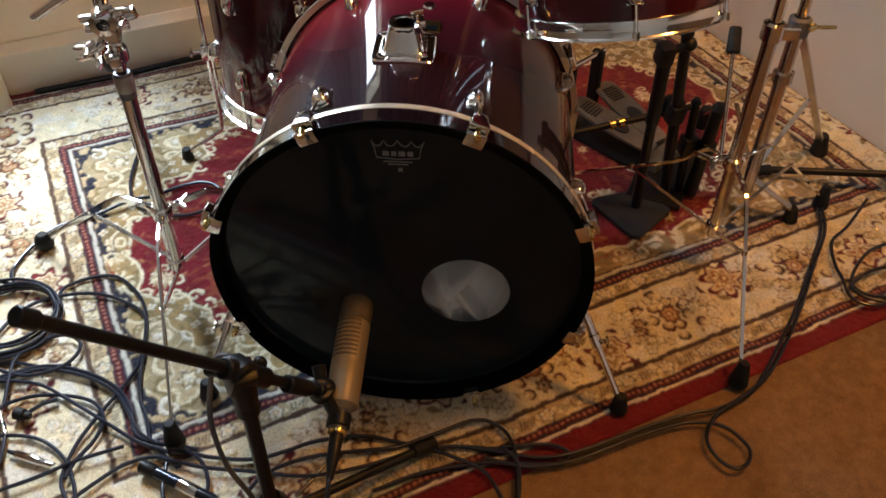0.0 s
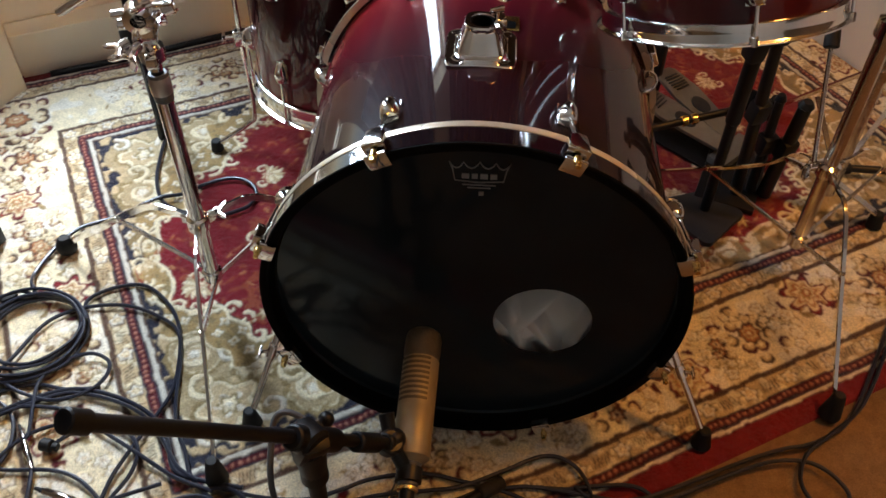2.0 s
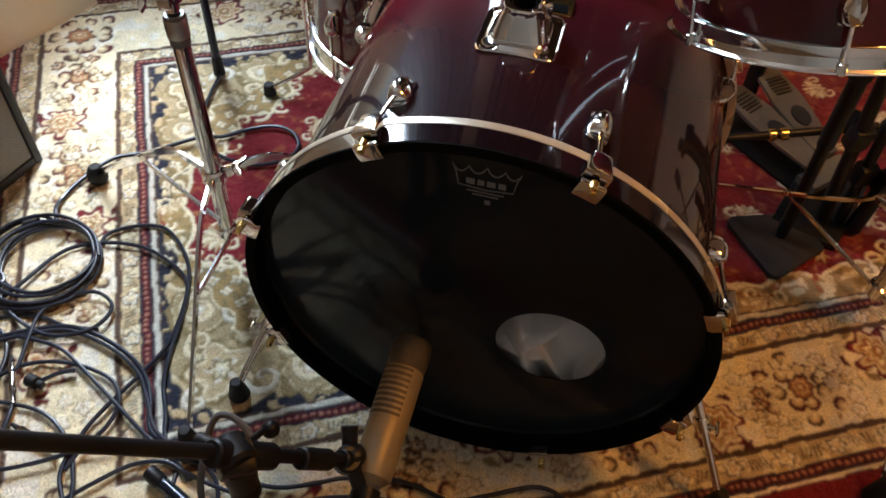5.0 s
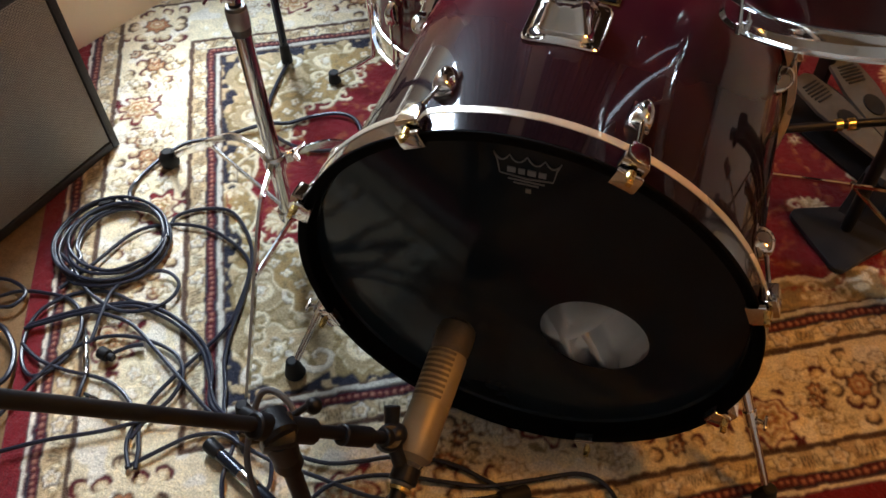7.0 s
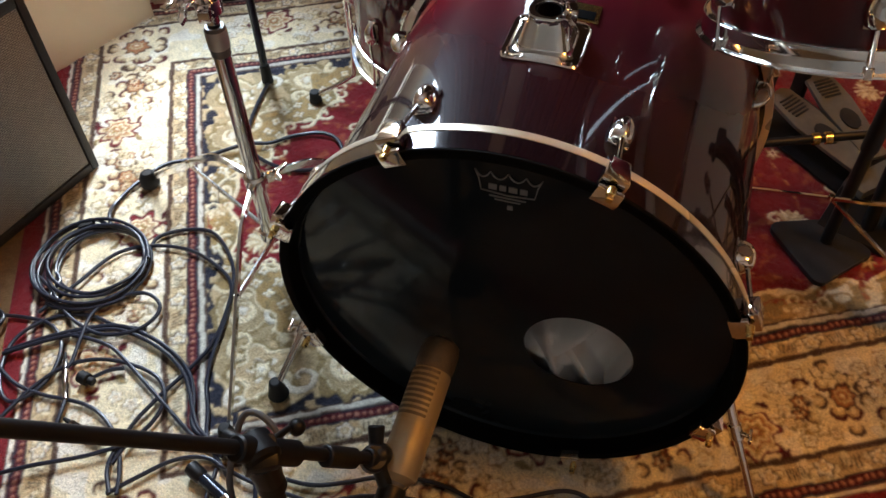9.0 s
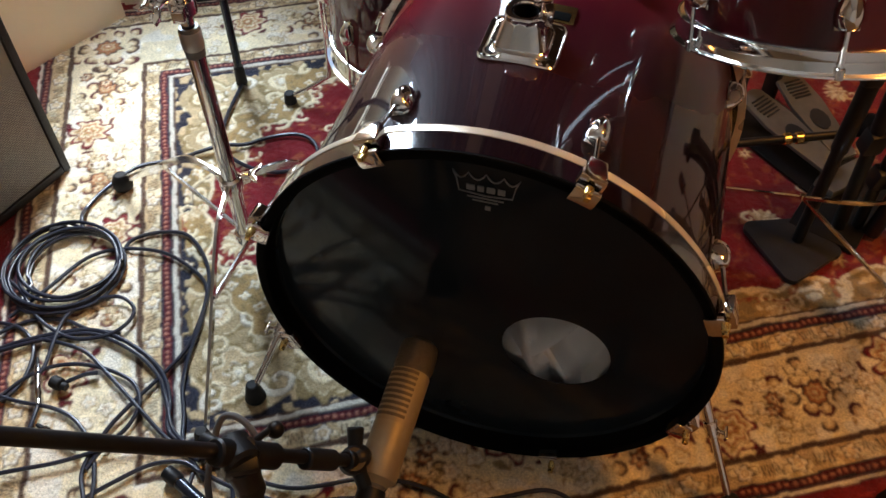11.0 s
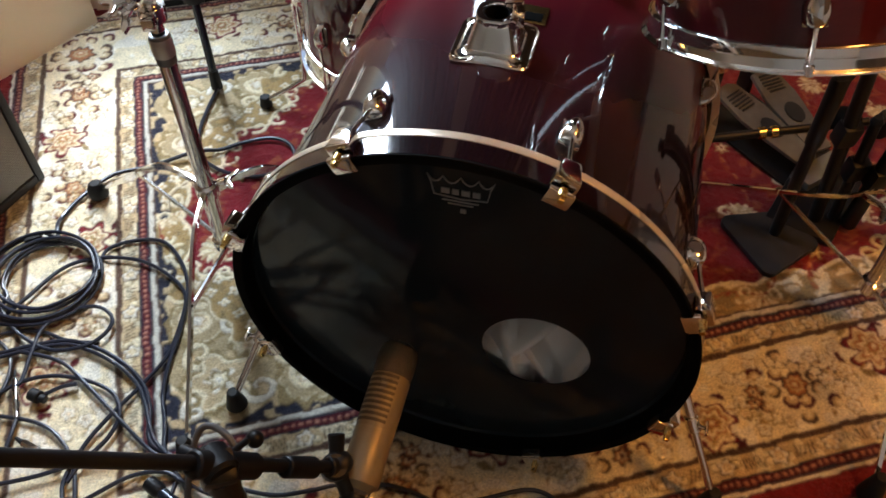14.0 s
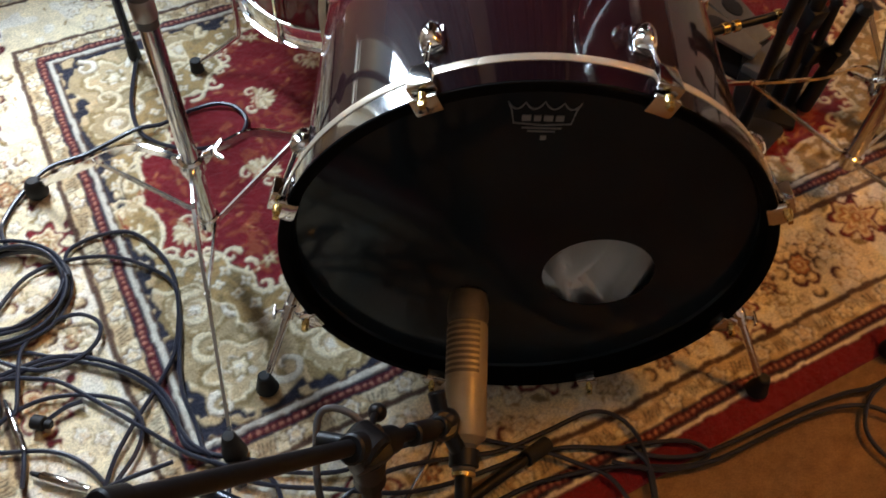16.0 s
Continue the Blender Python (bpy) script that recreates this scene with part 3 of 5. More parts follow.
    # the red ground: feathered palmettes on thin rust stems
    ground = field & ~corner
    mid_u, mid_v = (fu0 + fu1) / 2, (fv0 + fv1) / 2
    for k in range(64):
        cu, cv = fu0 + ((k * 0.6180) % 1) * (fu1 - fu0), fv0 + ((k + 0.5) / 64) * (fv1 - fv0)
        t0 = rs.rand() * 6.28
        for j in range(3):
            a = t0 + j * 2.1
            stem = [(cu + q * math.cos(a + 7 * q), cv + q * math.sin(a + 7 * q)) for q in np.linspace(0.01, 0.085, 8)]
            stroke(stem, 0.0042, "rust", 0.0003, ground, 0.6)
            for q in (2, 4, 6):
                leaf(stem[q][0] + 0.006 * math.cos(a + 1.5), stem[q][1] + 0.006 * math.sin(a + 1.5), 0.009, 0.0032, a + 0.9, "orange" if q % 4 else "rust", None, ground)
        if k % 3:
            for j in range(9):
                a = t0 + (j - 4) * 0.36
                q = 0.026 - 0.0012 * abs(j - 4)
                leaf(cu + q * math.cos(a), cv + q * math.sin(a), 0.0145, 0.0052, a, "cream" if j % 2 else "tan", None, ground)
            bloom(cu, cv, 0.0150, 6, ("tan", "cream", "orange", "cream"), t0, 0.25, ground)
            for sgn in (-1, 1):
                p = (cu + 0.024 * math.cos(t0 + sgn * 2.0), cv + 0.024 * math.sin(t0 + sgn * 2.0))
                stroke(spiral(*p, 0.013, t0 + sgn, sgn, 0.8), 0.0065, "cream", 0.0010, ground, 0.5)
        else:
            bloom(cu, cv, 0.017, 6, ("olive", "tan", "cream", "red"), t0, 0.28, ground)
    bloom(mid_u, mid_v, 0.22, 12, ("cream", "gold", "red", "navy", "gold", "cream", "red"), 0.2, 0.10)
    # main border: palmettes, rosettes and sprigs, repeating along each side
    runs = [("v", RU0 + 0.186, RV0, RV1), ("u", RV0 + 0.186, RU0, RU1_FULL), ("v", RU1_FULL - 0.186, RV0, RV1), ("u", RV1 - 0.186, RU0, RU1_FULL)]
    for axis, line, lo, hi in runs:
        n = round((hi - lo - 0.372) / 0.30)
        pitch = (hi - lo - 0.372) / n
        for k in range(n + 1):
            c = lo + 0.186 + k * pitch

            def at(off, across):
                return (line + across, c + off) if axis == "v" else (c + off, line + across)
            turn = 0 if axis == "u" else math.pi / 2
            jog = 0.030 * (1 if k % 2 else -1) * (1 if line in (RU0 + 0.186, RV0 + 0.186) else -1)
            a, b = at(0, -jog)
            if k in (0, n):
                bloom(*at(0, 0), 0.033, 9, ("brown", "orange", "orange", "tan", "orange", "cream"), 0.3, 0.10, main)
                for j in range(13):
                    t = j * 0.4833 + 0.25 * rs.rand()
                    q = 0.056 + 0.024 * (j % 2)
                    a, b = (line + q * math.cos(t), c + q * math.sin(t)) if axis == "v" else (c + q * math.cos(t), line + q * math.sin(t))
                    bud(a, b, 0.0125, t + 0.8 * (rs.rand() - 0.5), "deep" if j % 3 else "brown", main)
                continue
            bloom(a, b, 0.049, 7, ("deep", "red", "cream", "tan", "orange", "cream", "gold", "orange", "cream"), turn, 0.15, main, 0.45)
            for j in range(6):
                a, b = at(0.062 * math.cos(j * 1.047), -jog + 0.050 * math.sin(j * 1.047))
                leaf(a, b, 0.013, 0.006, j * 1.047 + turn + 1.57, "deep" if j % 2 else "olive", None, main)
            for off in (-0.082, 0.082):
                for i, (p, q) in enumerate(((0, 0.030), (0.018, 0.006), (-0.022, -0.004), (0.004, -0.034), (-0.024, 0.040), (0.022, 0.052), (-0.006, -0.058))):
                    a, b = at(off + p, q)
                    bloom(a, b, 0.0152, 5, ("gold" if i % 2 else "olive", "white", "white", "white", "tan", "white"), rs.rand() * 6, 0.16, main)
            # dark-tipped buds between the palmettes
            for i in range(13):
                t = i * 0.4833 + 0.3 * rs.rand()
                far = 0.030 + 0.026 * (i % 2)
                a, b = at(pitch / 2 + far * 1.25 * math.cos(t), far * math.sin(t))
                bud(a, b, 0.0115, rs.rand() * 6.28, "deep" if i % 3 else "brown", main)
            a, b = at(pitch / 2, 0)
            bloom(a, b, 0.024, 8, ("brown", "orange", "tan", "orange", "cream"), rs.rand() * 6, 0.10, main)
            for i in range(4):
                p, q = pitch / 2 + (rs.rand() - 0.5) * 0.17, (rs.rand() - 0.5) * 0.10
                a, b = at(p, q)
                bloom(a, b, 0.017, 6, ("brown", "orange", "cream", "deep"), rs.rand() * 6, 0.2, main)
            # small outlined flowers filling the ground between
            for i in range(14):
                p, q = 0.050 + (pitch - 0.100) * ((i * 0.618) % 1), -0.058 + 0.116 * ((i * 0.382 + 0.11 * k) % 1)
                a, b = at(p, q)
                bloom(a, b, 0.0125, 5, ("olive" if i % 3 else "brown", "cream", "tan" if i % 2 else "white", "cream"), rs.rand() * 6, 0.18, main)
            for i in range(12):
                p, q = (rs.rand() - 0.5) * pitch, (rs.rand() - 0.5) * 0.135
                a, b = at(p, q)
                leaf(a, b, 0.009, 0.0024, rs.rand() * 6.3, "gold", None, main)
    # soften the dye edges as pile does
    for _ in range(1):
        soft = col.copy()
        soft[1:-1, 1:-1] = 0.40 * col[1:-1, 1:-1] + 0.15 * (col[2:, 1:-1] + col[:-2, 1:-1] + col[1:-1, 2:] + col[1:-1, :-2])
        col = soft
    wave = (value_noise(U * 5, V * 5, 31) - 0.5) * 0.004 + (value_noise(U * 110, V * 110, 32) - 0.5) * 0.0034 + (value_noise(U * 260, V * 260, 33) - 0.5) * 0.0022
    Z = -0.0026 + lift * 1.4 + wave * 0.6
    edge = np.minimum(np.minimum(U - RU0, RU1 - U), np.minimum(V - RV0, RV1 - V))
    Z = np.where(edge < 0.001, FLOOR_Z + 0.0005, Z)
    X, Y = 0.8755 * U - 0.4833 * V, 0.4833 * U + 0.8755 * V
    nu, nv = U.shape
    verts = np.stack((X, Y, Z), -1).reshape(-1, 3).astype(np.float32)
    idx = np.arange(nu * nv).reshape(nu, nv)
    quads = np.stack((idx[:-1, :-1], idx[1:, :-1], idx[1:, 1:], idx[:-1, 1:]), -1).reshape(-1, 4).astype(np.int32)
    me = bpy.data.meshes.new("rug")
    me.vertices.add(len(verts))
    me.vertices.foreach_set("co", verts.ravel())
    me.loops.add(quads.size)
    me.loops.foreach_set("vertex_index", quads.ravel())
    me.polygons.add(len(quads))
    me.polygons.foreach_set("loop_start", np.arange(0, quads.size, 4, dtype=np.int32))
    me.update(calc_edges=True)
    me.polygons.foreach_set("use_smooth", np.ones(len(quads), dtype=bool))
    dye = me.attributes.new("dye", "FLOAT_COLOR", "POINT")
    dye.data.foreach_set("color", np.concatenate((col, np.ones(col.shape[:2] + (1,))), -1).astype(np.float32).ravel())
    me.materials.append(RUG)
    ob = new("rug", me)
    return tagged(ob, "cream and red oriental rug with floral borders, lying on carpet", "rug")


rug()


# ---- bass drum ----
HC = Vector((0.004, 0.0, 0.286))
TO_Y = Matrix.Translation(HC) @ pose(0, 0, 0, -90, 0, 0)   # lathe z becomes +y


def on_drum(angle, r, y):
    a = radians(angle)
    return HC + Vector((r * math.cos(a), y, r * math.sin(a)))


def drum_frame(angle, r, y):
    """A frame on the shell: x along the rim, y along the axis to the back, z outward."""
    a = radians(angle)
    z = Vector((math.cos(a), 0, math.sin(a)))
    y_ = Vector((0, 1, 0))
    x = y_.cross(z)
    m = Matrix((x, y_, z)).transposed().to_4x4()
    return Matrix.Translation(on_drum(angle, r, y)) @ m


def lug_casing(m):
    """A teardrop lug body: tall at the outer end, tapering along the shell."""
    bm = ball(1.0, None, 0.0140, 0.0275, 0.0215, 20, 12)
    for v in bm.verts:
        if v.co.z < 0:
            v.co.z *= 0.15
        v.co.x *= 1 - 0.25 * max(0, v.co.y / 0.0275)
        if v.co.y < -0.014:
            v.co.y = -0.014 - (abs(v.co.y) - 0.014) * 0.3
    bm.transform(m)
    foot = block(0.024, 0.040, 0.004, m @ Matrix.Translation((0, 0.002, 0.002)), 0.0015)
    return merge(bm, foot)


def claw_hook(m):
    """The hook over the hoop: cap, face plate and a turned lip."""
    cap = prism([(-0.010, 0), (0.010, 0), (0.0145, 0.030), (-0.0145, 0.030)], 0.016, m @ pose(0, 0.016, 0.002, 0, 0, 0) @ pose(0, 0, 0, 0, 0, 180) @ Matrix.Translation((0, -0.004, 0)), 0.003)
    front = block(0.028, 0.006, 0.019, m @ Matrix.Translation((0, -0.0165, -0.001)), 0.002)
    lip = block(0.027, 0.012, 0.004, m @ Matrix.Translation((0, -0.012, -0.011)), 0.0012)
    return merge(cap, front, lip)


def bass_drum():
    d = thing("bass_drum", (HC.x, 0.2, 0), "cherry red bass drum darker towards its front, with black front head and chrome fittings", "drum")
    R, RH, L = 0.273, 0.2885, 0.50
    part("shell", lathe([(R, 0.030), (R, L - 0.03), (R - 0.009, L - 0.03), (R - 0.009, 0.030)], TO_Y, 128, True), BASS_RED, d)
    hoop_f = part("front_hoop", lathe([(RH - 0.011, 0.0035), (RH, 0.0035), (RH, 0.030), (RH - 0.013, 0.030), (RH - 0.013, 0.0055)], TO_Y, 128, True), HOOP, d, "dark lacquered wooden hoop")
    part("front_lip", lathe([(RH - 0.0125, 0.001), (RH - 0.011, 0.0), (RH - 0.002, 0.0), (RH - 0.0003, 0.0012), (RH - 0.0003, 0.0033), (RH - 0.0125, 0.0033)], TO_Y, 128, True), MATTE, hoop_f, "matte black front edge")
    part("inlay", lathe([(RH - 0.012, 0.0302), (RH + 0.0008, 0.0302), (RH + 0.0014, 0.033), (RH + 0.0012, 0.0395), (RH - 0.001, 0.0415), (RH - 0.012, 0.0415)], TO_Y, 128, True), RING, hoop_f, "pale metal edge band")
    part("rear_hoop", lathe([(R - 0.002, L - 0.043), (RH - 0.002, L - 0.043), (RH, L - 0.041), (RH, L - 0.002), (RH - 0.002, L), (R - 0.002, L)], TO_Y, 128, True), HOOP, d, "dark lacquered wooden hoop")
    part("rear_inlay", lathe([(RH - 0.010, L - 0.0495), (RH + 0.0008, L - 0.0495), (RH + 0.0012, L - 0.0435), (RH - 0.010, L - 0.0435)], TO_Y, 96, True), RING, d, "pale metal edge band")
    # the front head, with a round port cut through it
    rh, hr, hx, hz = 0.2765, 0.0690, 0.0975, -0.0430
    bm = bmesh.new()
    n = 96
    prof = [(0.984, 0.0235), (0.976, 0.0275)]
    rings = [[bm.verts.new((rh * f * math.cos(2 * math.pi * i / n), yy, rh * f * math.sin(2 * math.pi * i / n))) for i in range(n)] for f, yy in prof]
    for k in range(8):
        t = (k + 1) / 8
        rings.append([])
        for i in range(n):
            a = 2 * math.pi * i / n
            p = Vector((rh * 0.976 * math.cos(a), 0, rh * 0.976 * math.sin(a))).lerp(Vector((hx + hr * math.cos(a), 0, hz + hr * math.sin(a))), t)
            rings[-1].append(bm.verts.new((p.x, 0.0275, p.z)))
    rings.append([bm.verts.new((v.co.x, 0.029, v.co.z)) for v in rings[-1]])
    for a, b in zip(rings, rings[1:]):
        for i in range(n):
            bm.faces.new((a[i], a[(i + 1) % n], b[(i + 1) % n], b[i]))
    bm.transform(Matrix.Translation(HC))
    head = part("front_head", bm, HEAD, d, "glossy black plastic head with a round port")
    part("head_collar", lathe([(rh + 0.0008, 0.003), (rh * 0.997, 0.003), (rh * 0.986, 0.0215), (rh * 0.984, 0.0235), (rh + 0.0008, 0.026)], TO_Y, 96, True), MATTE, d, "matte black collar of the head")
    # printed crown mark, as plain strokes and bars
    def on_head(x, z):
        return Vector((HC.x - 0.001 + x, 0.0265, HC.z - 0.0055 + z))
    peaks = [(-0.036, 0.245), (-0.019, 0.2445), (0.0, 0.2455), (0.019, 0.2445), (0.036, 0.245)]
    crown = []
    for (x0, z0), (x1, z1) in zip(peaks, peaks[1:]):
        for i in range(6):
            t = i / 6
            crown.append((x0 + (x1 - x0) * t, z0 + (z1 - z0) * t - 0.036 * t * (1 - t)))
    crown.append(peaks[-1])
    crown += [(0.032, 0.234), (0.029, 0.217), (0.0, 0.2145), (-0.029, 0.217), (-0.032, 0.234)]
    strokes = [sweep([on_head(*p) for p in crown], 0, closed=True, flat=(0.0015, 0.0012))]
    strokes += [sweep([on_head(x0, 0.224), on_head(x1, 0.224)], 0, flat=(0.0012, 0.0075)) for x0, x1 in ((-0.021, -0.012), (-0.009, -0.002), (0.001, 0.010), (0.013, 0.021))]
    strokes += [sweep([on_head(-w, z), on_head(w, z)], 0, flat=(0.001, 0.0016)) for w, z in ((0.020, 0.2105), (0.014, 0.206))]
    strokes += [block(0.006, 0.001, 0.006, Matrix.Translation(on_head(0.003, 0.197)), 0.0)]
    part("crown_mark", merge(*strokes), LOGO, head, "grey printed crown outline", False)
    rear = lathe([(0, 0), (0.262, 0), (0.27, 0.006)], TO_Y @ Matrix.Translation((0, 0, L - 0.032)), 96)
    part("rear_head", rear, CLOTH, d, "white rear head")
    for k in range(8):
        a = 24 + 45 * k
        lug = part("lug", lug_casing(drum_frame(a, R, 0.098)), CHROME, d)
        part("tension_rod", rod(on_drum(a, R + 0.0135, 0.080), on_drum(a, RH + 0.007, 0.018), 0.0028, seg=10), CHROME, lug)
        claw = part("claw", claw_hook(drum_frame(a, RH - 0.001, 0.012)), CHROME, d, "chrome claw hook")
        part("bolt_head", merge(rod(on_drum(a, RH + 0.007, -0.002), on_drum(a, RH + 0.007, -0.012), 0.0052, 0.0046, 12), block(0.006, 0.009, 0.006, drum_frame(a, RH + 0.007, -0.014), 0.0006)), BRASS, claw, "brass-toned bolt head")
        m2 = drum_frame(a, R, L - 0.098) @ pose(0, 0, 0, 0, 0, 180)
        lug2 = part("lug", lug_casing(m2), CHROME, d)
        part("tension_rod", rod(on_drum(a, R + 0.0135, L - 0.080), on_drum(a, RH + 0.007, L - 0.018), 0.0028, seg=10), CHROME, lug2)
        part("claw", merge(block(0.028, 0.050, 0.012, drum_frame(a, RH + 0.005, L - 0.022), 0.004), block(0.028, 0.006, 0.024, drum_frame(a, RH - 0.002, L + 0.004), 0.002)), CHROME, d, "chrome claw hook")
    # tom mount: flanged plate, tapered tower and a clamp with a wing bolt
    base_z = HC.z + R
    mx, my = HC.x - 0.008, 0.218

    def mount_at(z):
        return Matrix.Translation((mx, my, base_z + z))

    def squircle(w, d, power, n=48):
        out = []
        for i in range(n):
            a = 2 * math.pi * i / n
            c_, s_ = math.cos(a), math.sin(a)
            k_ = (abs(c_) ** power + abs(s_) ** power) ** (-1 / power)
            out.append((w * c_ * k_, d * s_ * k_))
        return out

    def skin(levels):
        """A closed skin through squircles (width, depth, power, height, shift back)."""
        bm_ = bmesh.new()
        rings_ = [[bm_.verts.new((x, y + back, z)) for x, y in squircle(w, d_, p_)] for w, d_, p_, z, back in levels]
        for a, b in zip(rings_, rings_[1:]):
            for i in range(len(a)):
                j = (i + 1) % len(a)
                bm_.faces.new((a[i], a[j], b[j], b[i]))
        bm_.faces.new(rings_[0][::-1])
        bm_.faces.new(rings_[-1])
        bm_.transform(mount_at(0))
        return bm_

    # flange bowed to the shell, with a turned-up rim, then a squat four-sided tower with a round throat
    flange = skin([(0.044, 0.043, 9, -0.006, 0), (0.046, 0.045, 9, -0.002, 0), (0.046, 0.045, 9, 0.0015, 0), (0.0445, 0.0435, 9, 0.003, 0), (0.0425, 0.0415, 8, 0.0020, 0), (0.034, 0.033, 5, 0.0030, 0.001), (0.032, 0.031, 4, 0.006, 0.001)])
    for v in flange.verts:
        v.co.z -= 1.5 * (v.co.x - mx) ** 2
    mount = part("tom_mount", flange, CHROME, d, "chrome flanged tom mount, its throat empty")
    part("tower", skin([(0.0315, 0.030, 5, 0.002, 0.001), (0.029, 0.0275, 5, 0.010, 0.002), (0.0232, 0.022, 5, 0.029, 0.004), (0.0220, 0.021, 4, 0.0315, 0.004), (0.0228, 0.0215, 3, 0.0330, 0.004), (0.0228, 0.0215, 3, 0.0375, 0.004), (0.0215, 0.0205, 3, 0.0390, 0.004), (0.0165, 0.0165, 2, 0.0390, 0.004), (0.0155, 0.0155, 2, 0.0370, 0.004), (0.0150, 0.0150, 2, 0.012, 0.004)]), CHROME, mount)
    part("throat", lathe([(0.0138, 0.014), (0.0149, 0.014), (0.0149, 0.0370), (0.0138, 0.0370)], mount_at(0) @ Matrix.Translation((0, 0.004, 0)), 28, True), MATTE, mount, "dark hollow throat")
    part("throat_floor", lathe([(0, 0.016), (0.0137, 0.016)], mount_at(0) @ Matrix.Translation((0, 0.004, 0)), 28), MATTE, mount)
    part("clamp", merge(block(0.015, 0.022, 0.020, mount_at(0.031) @ Matrix.Translation((0.023, 0.012, 0)) @ pose(0, 0, 0, 0, 0, 12), 0.005), rod(mount_at(0.034) @ Vector((0.021, -0.008, 0)), mount_at(0.034) @ Vector((0.021, 0.034, 0)), 0.0045), rod(mount_at(0.034) @ Vector((0.021, -0.014, 0)), mount_at(0.034) @ Vector((0.021, -0.006, 0)), 0.0065, seg=8)), CHROME, mount)
    part("wing_bolt", merge(rod(mount_at(0.038) @ Vector((0.018, 0.006, 0)), mount_at(0.050) @ Vector((0.018, 0.006, 0)), 0.003), block(0.020, 0.004, 0.009, mount_at(0.052) @ Matrix.Translation((0.018, 0.006, 0)) @ pose(0, 0, 0, 0, 0, 30), 0.0018)), CHROME, mount)
    for sx in (-1, 1):
        for sy in (-1, 1):
            part("screw", lathe([(0, 0.0035), (0.003, 0.003), (0.0052, 0)], mount_at(0.0005) @ Matrix.Translation((sx * 0.0375, sy * 0.0370, -0.003)), 12), CHROME, mount)
    badge = part("badge", block(0.054, 0.036, 0.0022, drum_frame(87, R + 0.0005, 0.284), 0.0008), BRASS, d, "small brass maker's plate")
    part("badge_panel", block(0.044, 0.016, 0.0012, drum_frame(87, R + 0.0020, 0.278), 0.0004), MATTE, badge, "dark printed panel")
    part("vent_grommet", lathe([(0.005, 0.004), (0.009, 0.004), (0.011, 0), (0.005, 0)], drum_frame(86, R - 0.001, 0.352), 20), CHROME, d)
    # spurs
    for sx, foot in ((-1, Vector((-0.337, -0.014, 0.0))), (1, Vector((0.371, 0.002, 0.0)))):
        top = HC + Vector((sx * 0.262, 0.105, -0.06))
        tip = foot + Vector((0, 0, 0.022))
        mid = top.lerp(tip, 0.52)
        leg = part("spur", merge(rod(top, mid, 0.0075), rod(mid, tip, 0.0055), rod(mid - (tip - top).normalized() * 0.012, mid + (tip - top).normalized() * 0.012, 0.0098)), CHROME, d, "chrome telescopic spur leg")
        part("bracket", block(0.020, 0.040, 0.055, Matrix.Translation(top) @ pose(0, 0, 0, 0, sx * 12, 0), 0.006), CHROME, leg)
        part("wing_screw", merge(rod(mid, mid + Vector((sx * 0.016, -0.006, 0.004)), 0.003), block(0.004, 0.020, 0.009, Matrix.Translation(mid + Vector((sx * 0.018, -0.006, 0.004))), 0.0015)), CHROME, leg)
        part("rubber_foot", lathe([(0, 0), (0.0150, 0), (0.0165, 0.003), (0.0150, 0.009), (0.0120, 0.024), (0.0095, 0.036), (0.0070, 0.038), (0, 0.038)], Matrix.Translation(foot + Vector((0, 0, 0.0005))), 20), RUBBER, leg)
    return d


bass_drum()

# crumpled pillow inside the drum, seen through the port
FOLDS = ((0.155, 0.285, 0.075, 0.212, 0.034, 0.034, 0.004), (0.060, 0.238, 0.088, 0.140, 0.026, 0.036, 0.006), (0.088, 0.222, 0.142, 0.140, 0.024, 0.030, 0.006),
         (0.020, 0.196, 0.082, 0.186, 0.018, 0.026, 0.008), (0.030, 0.262, 0.075, 0.225, 0.024, 0.030, 0.008), (0.150, 0.165, 0.185, 0.230, 0.026, 0.035, 0.006))   # x, z to x, z, height, soft side, steep side
bm = bmesh.new()
bmesh.ops.create_icosphere(bm, subdivisions=7, radius=1)
for v in bm.verts:
    n1 = noise.noise(v.co * 2.2 + Vector((3, 1, 0)))
    fine_fold = noise.noise(Vector((v.co.x * 9 + v.co.z * 3, v.co.y * 4, v.co.z * 5)))
    k = 1 + 0.06 * n1 + 0.008 * fine_fold
    v.co = Vector((v.co.x * 0.175, v.co.y * 0.100, v.co.z * 0.125)) * k
lowz = min(v.co.z for v in bm.verts)
bm.transform(Matrix.Translation((0.085, 0.160, 0.030 - lowz)))
for v in bm.verts:
    if v.co.y < 0.165:
        push = 0.0
        for fx0, fz0, fx1, fz1, high, soft_w, steep_w in FOLDS:
            ex, ez = fx1 - fx0, fz1 - fz0
            n_ = math.hypot(ex, ez)
            t = ((v.co.x - fx0) * ex + (v.co.z - fz0) * ez) / n_
            side_ = ((v.co.x - fx0) * ez - (v.co.z - fz0) * ex) / n_
            over = max(0.0, -t, t - n_)
            wide = 0.62 * soft_w if side_ > 0 else steep_w
            push = max(push, high * math.exp(-(side_ / wide) ** 2) * math.exp(-(over / 0.02) ** 2))
        v.co.y = max(v.co.y - push, 0.036 + 0.15 * max(0.0, 0.036 - v.co.y + push))
solid("pillow", bm, CLOTH, "crumpled white pillow stuffed inside the bass drum", "pillow", base=(0.075, 0.16, 0.03))


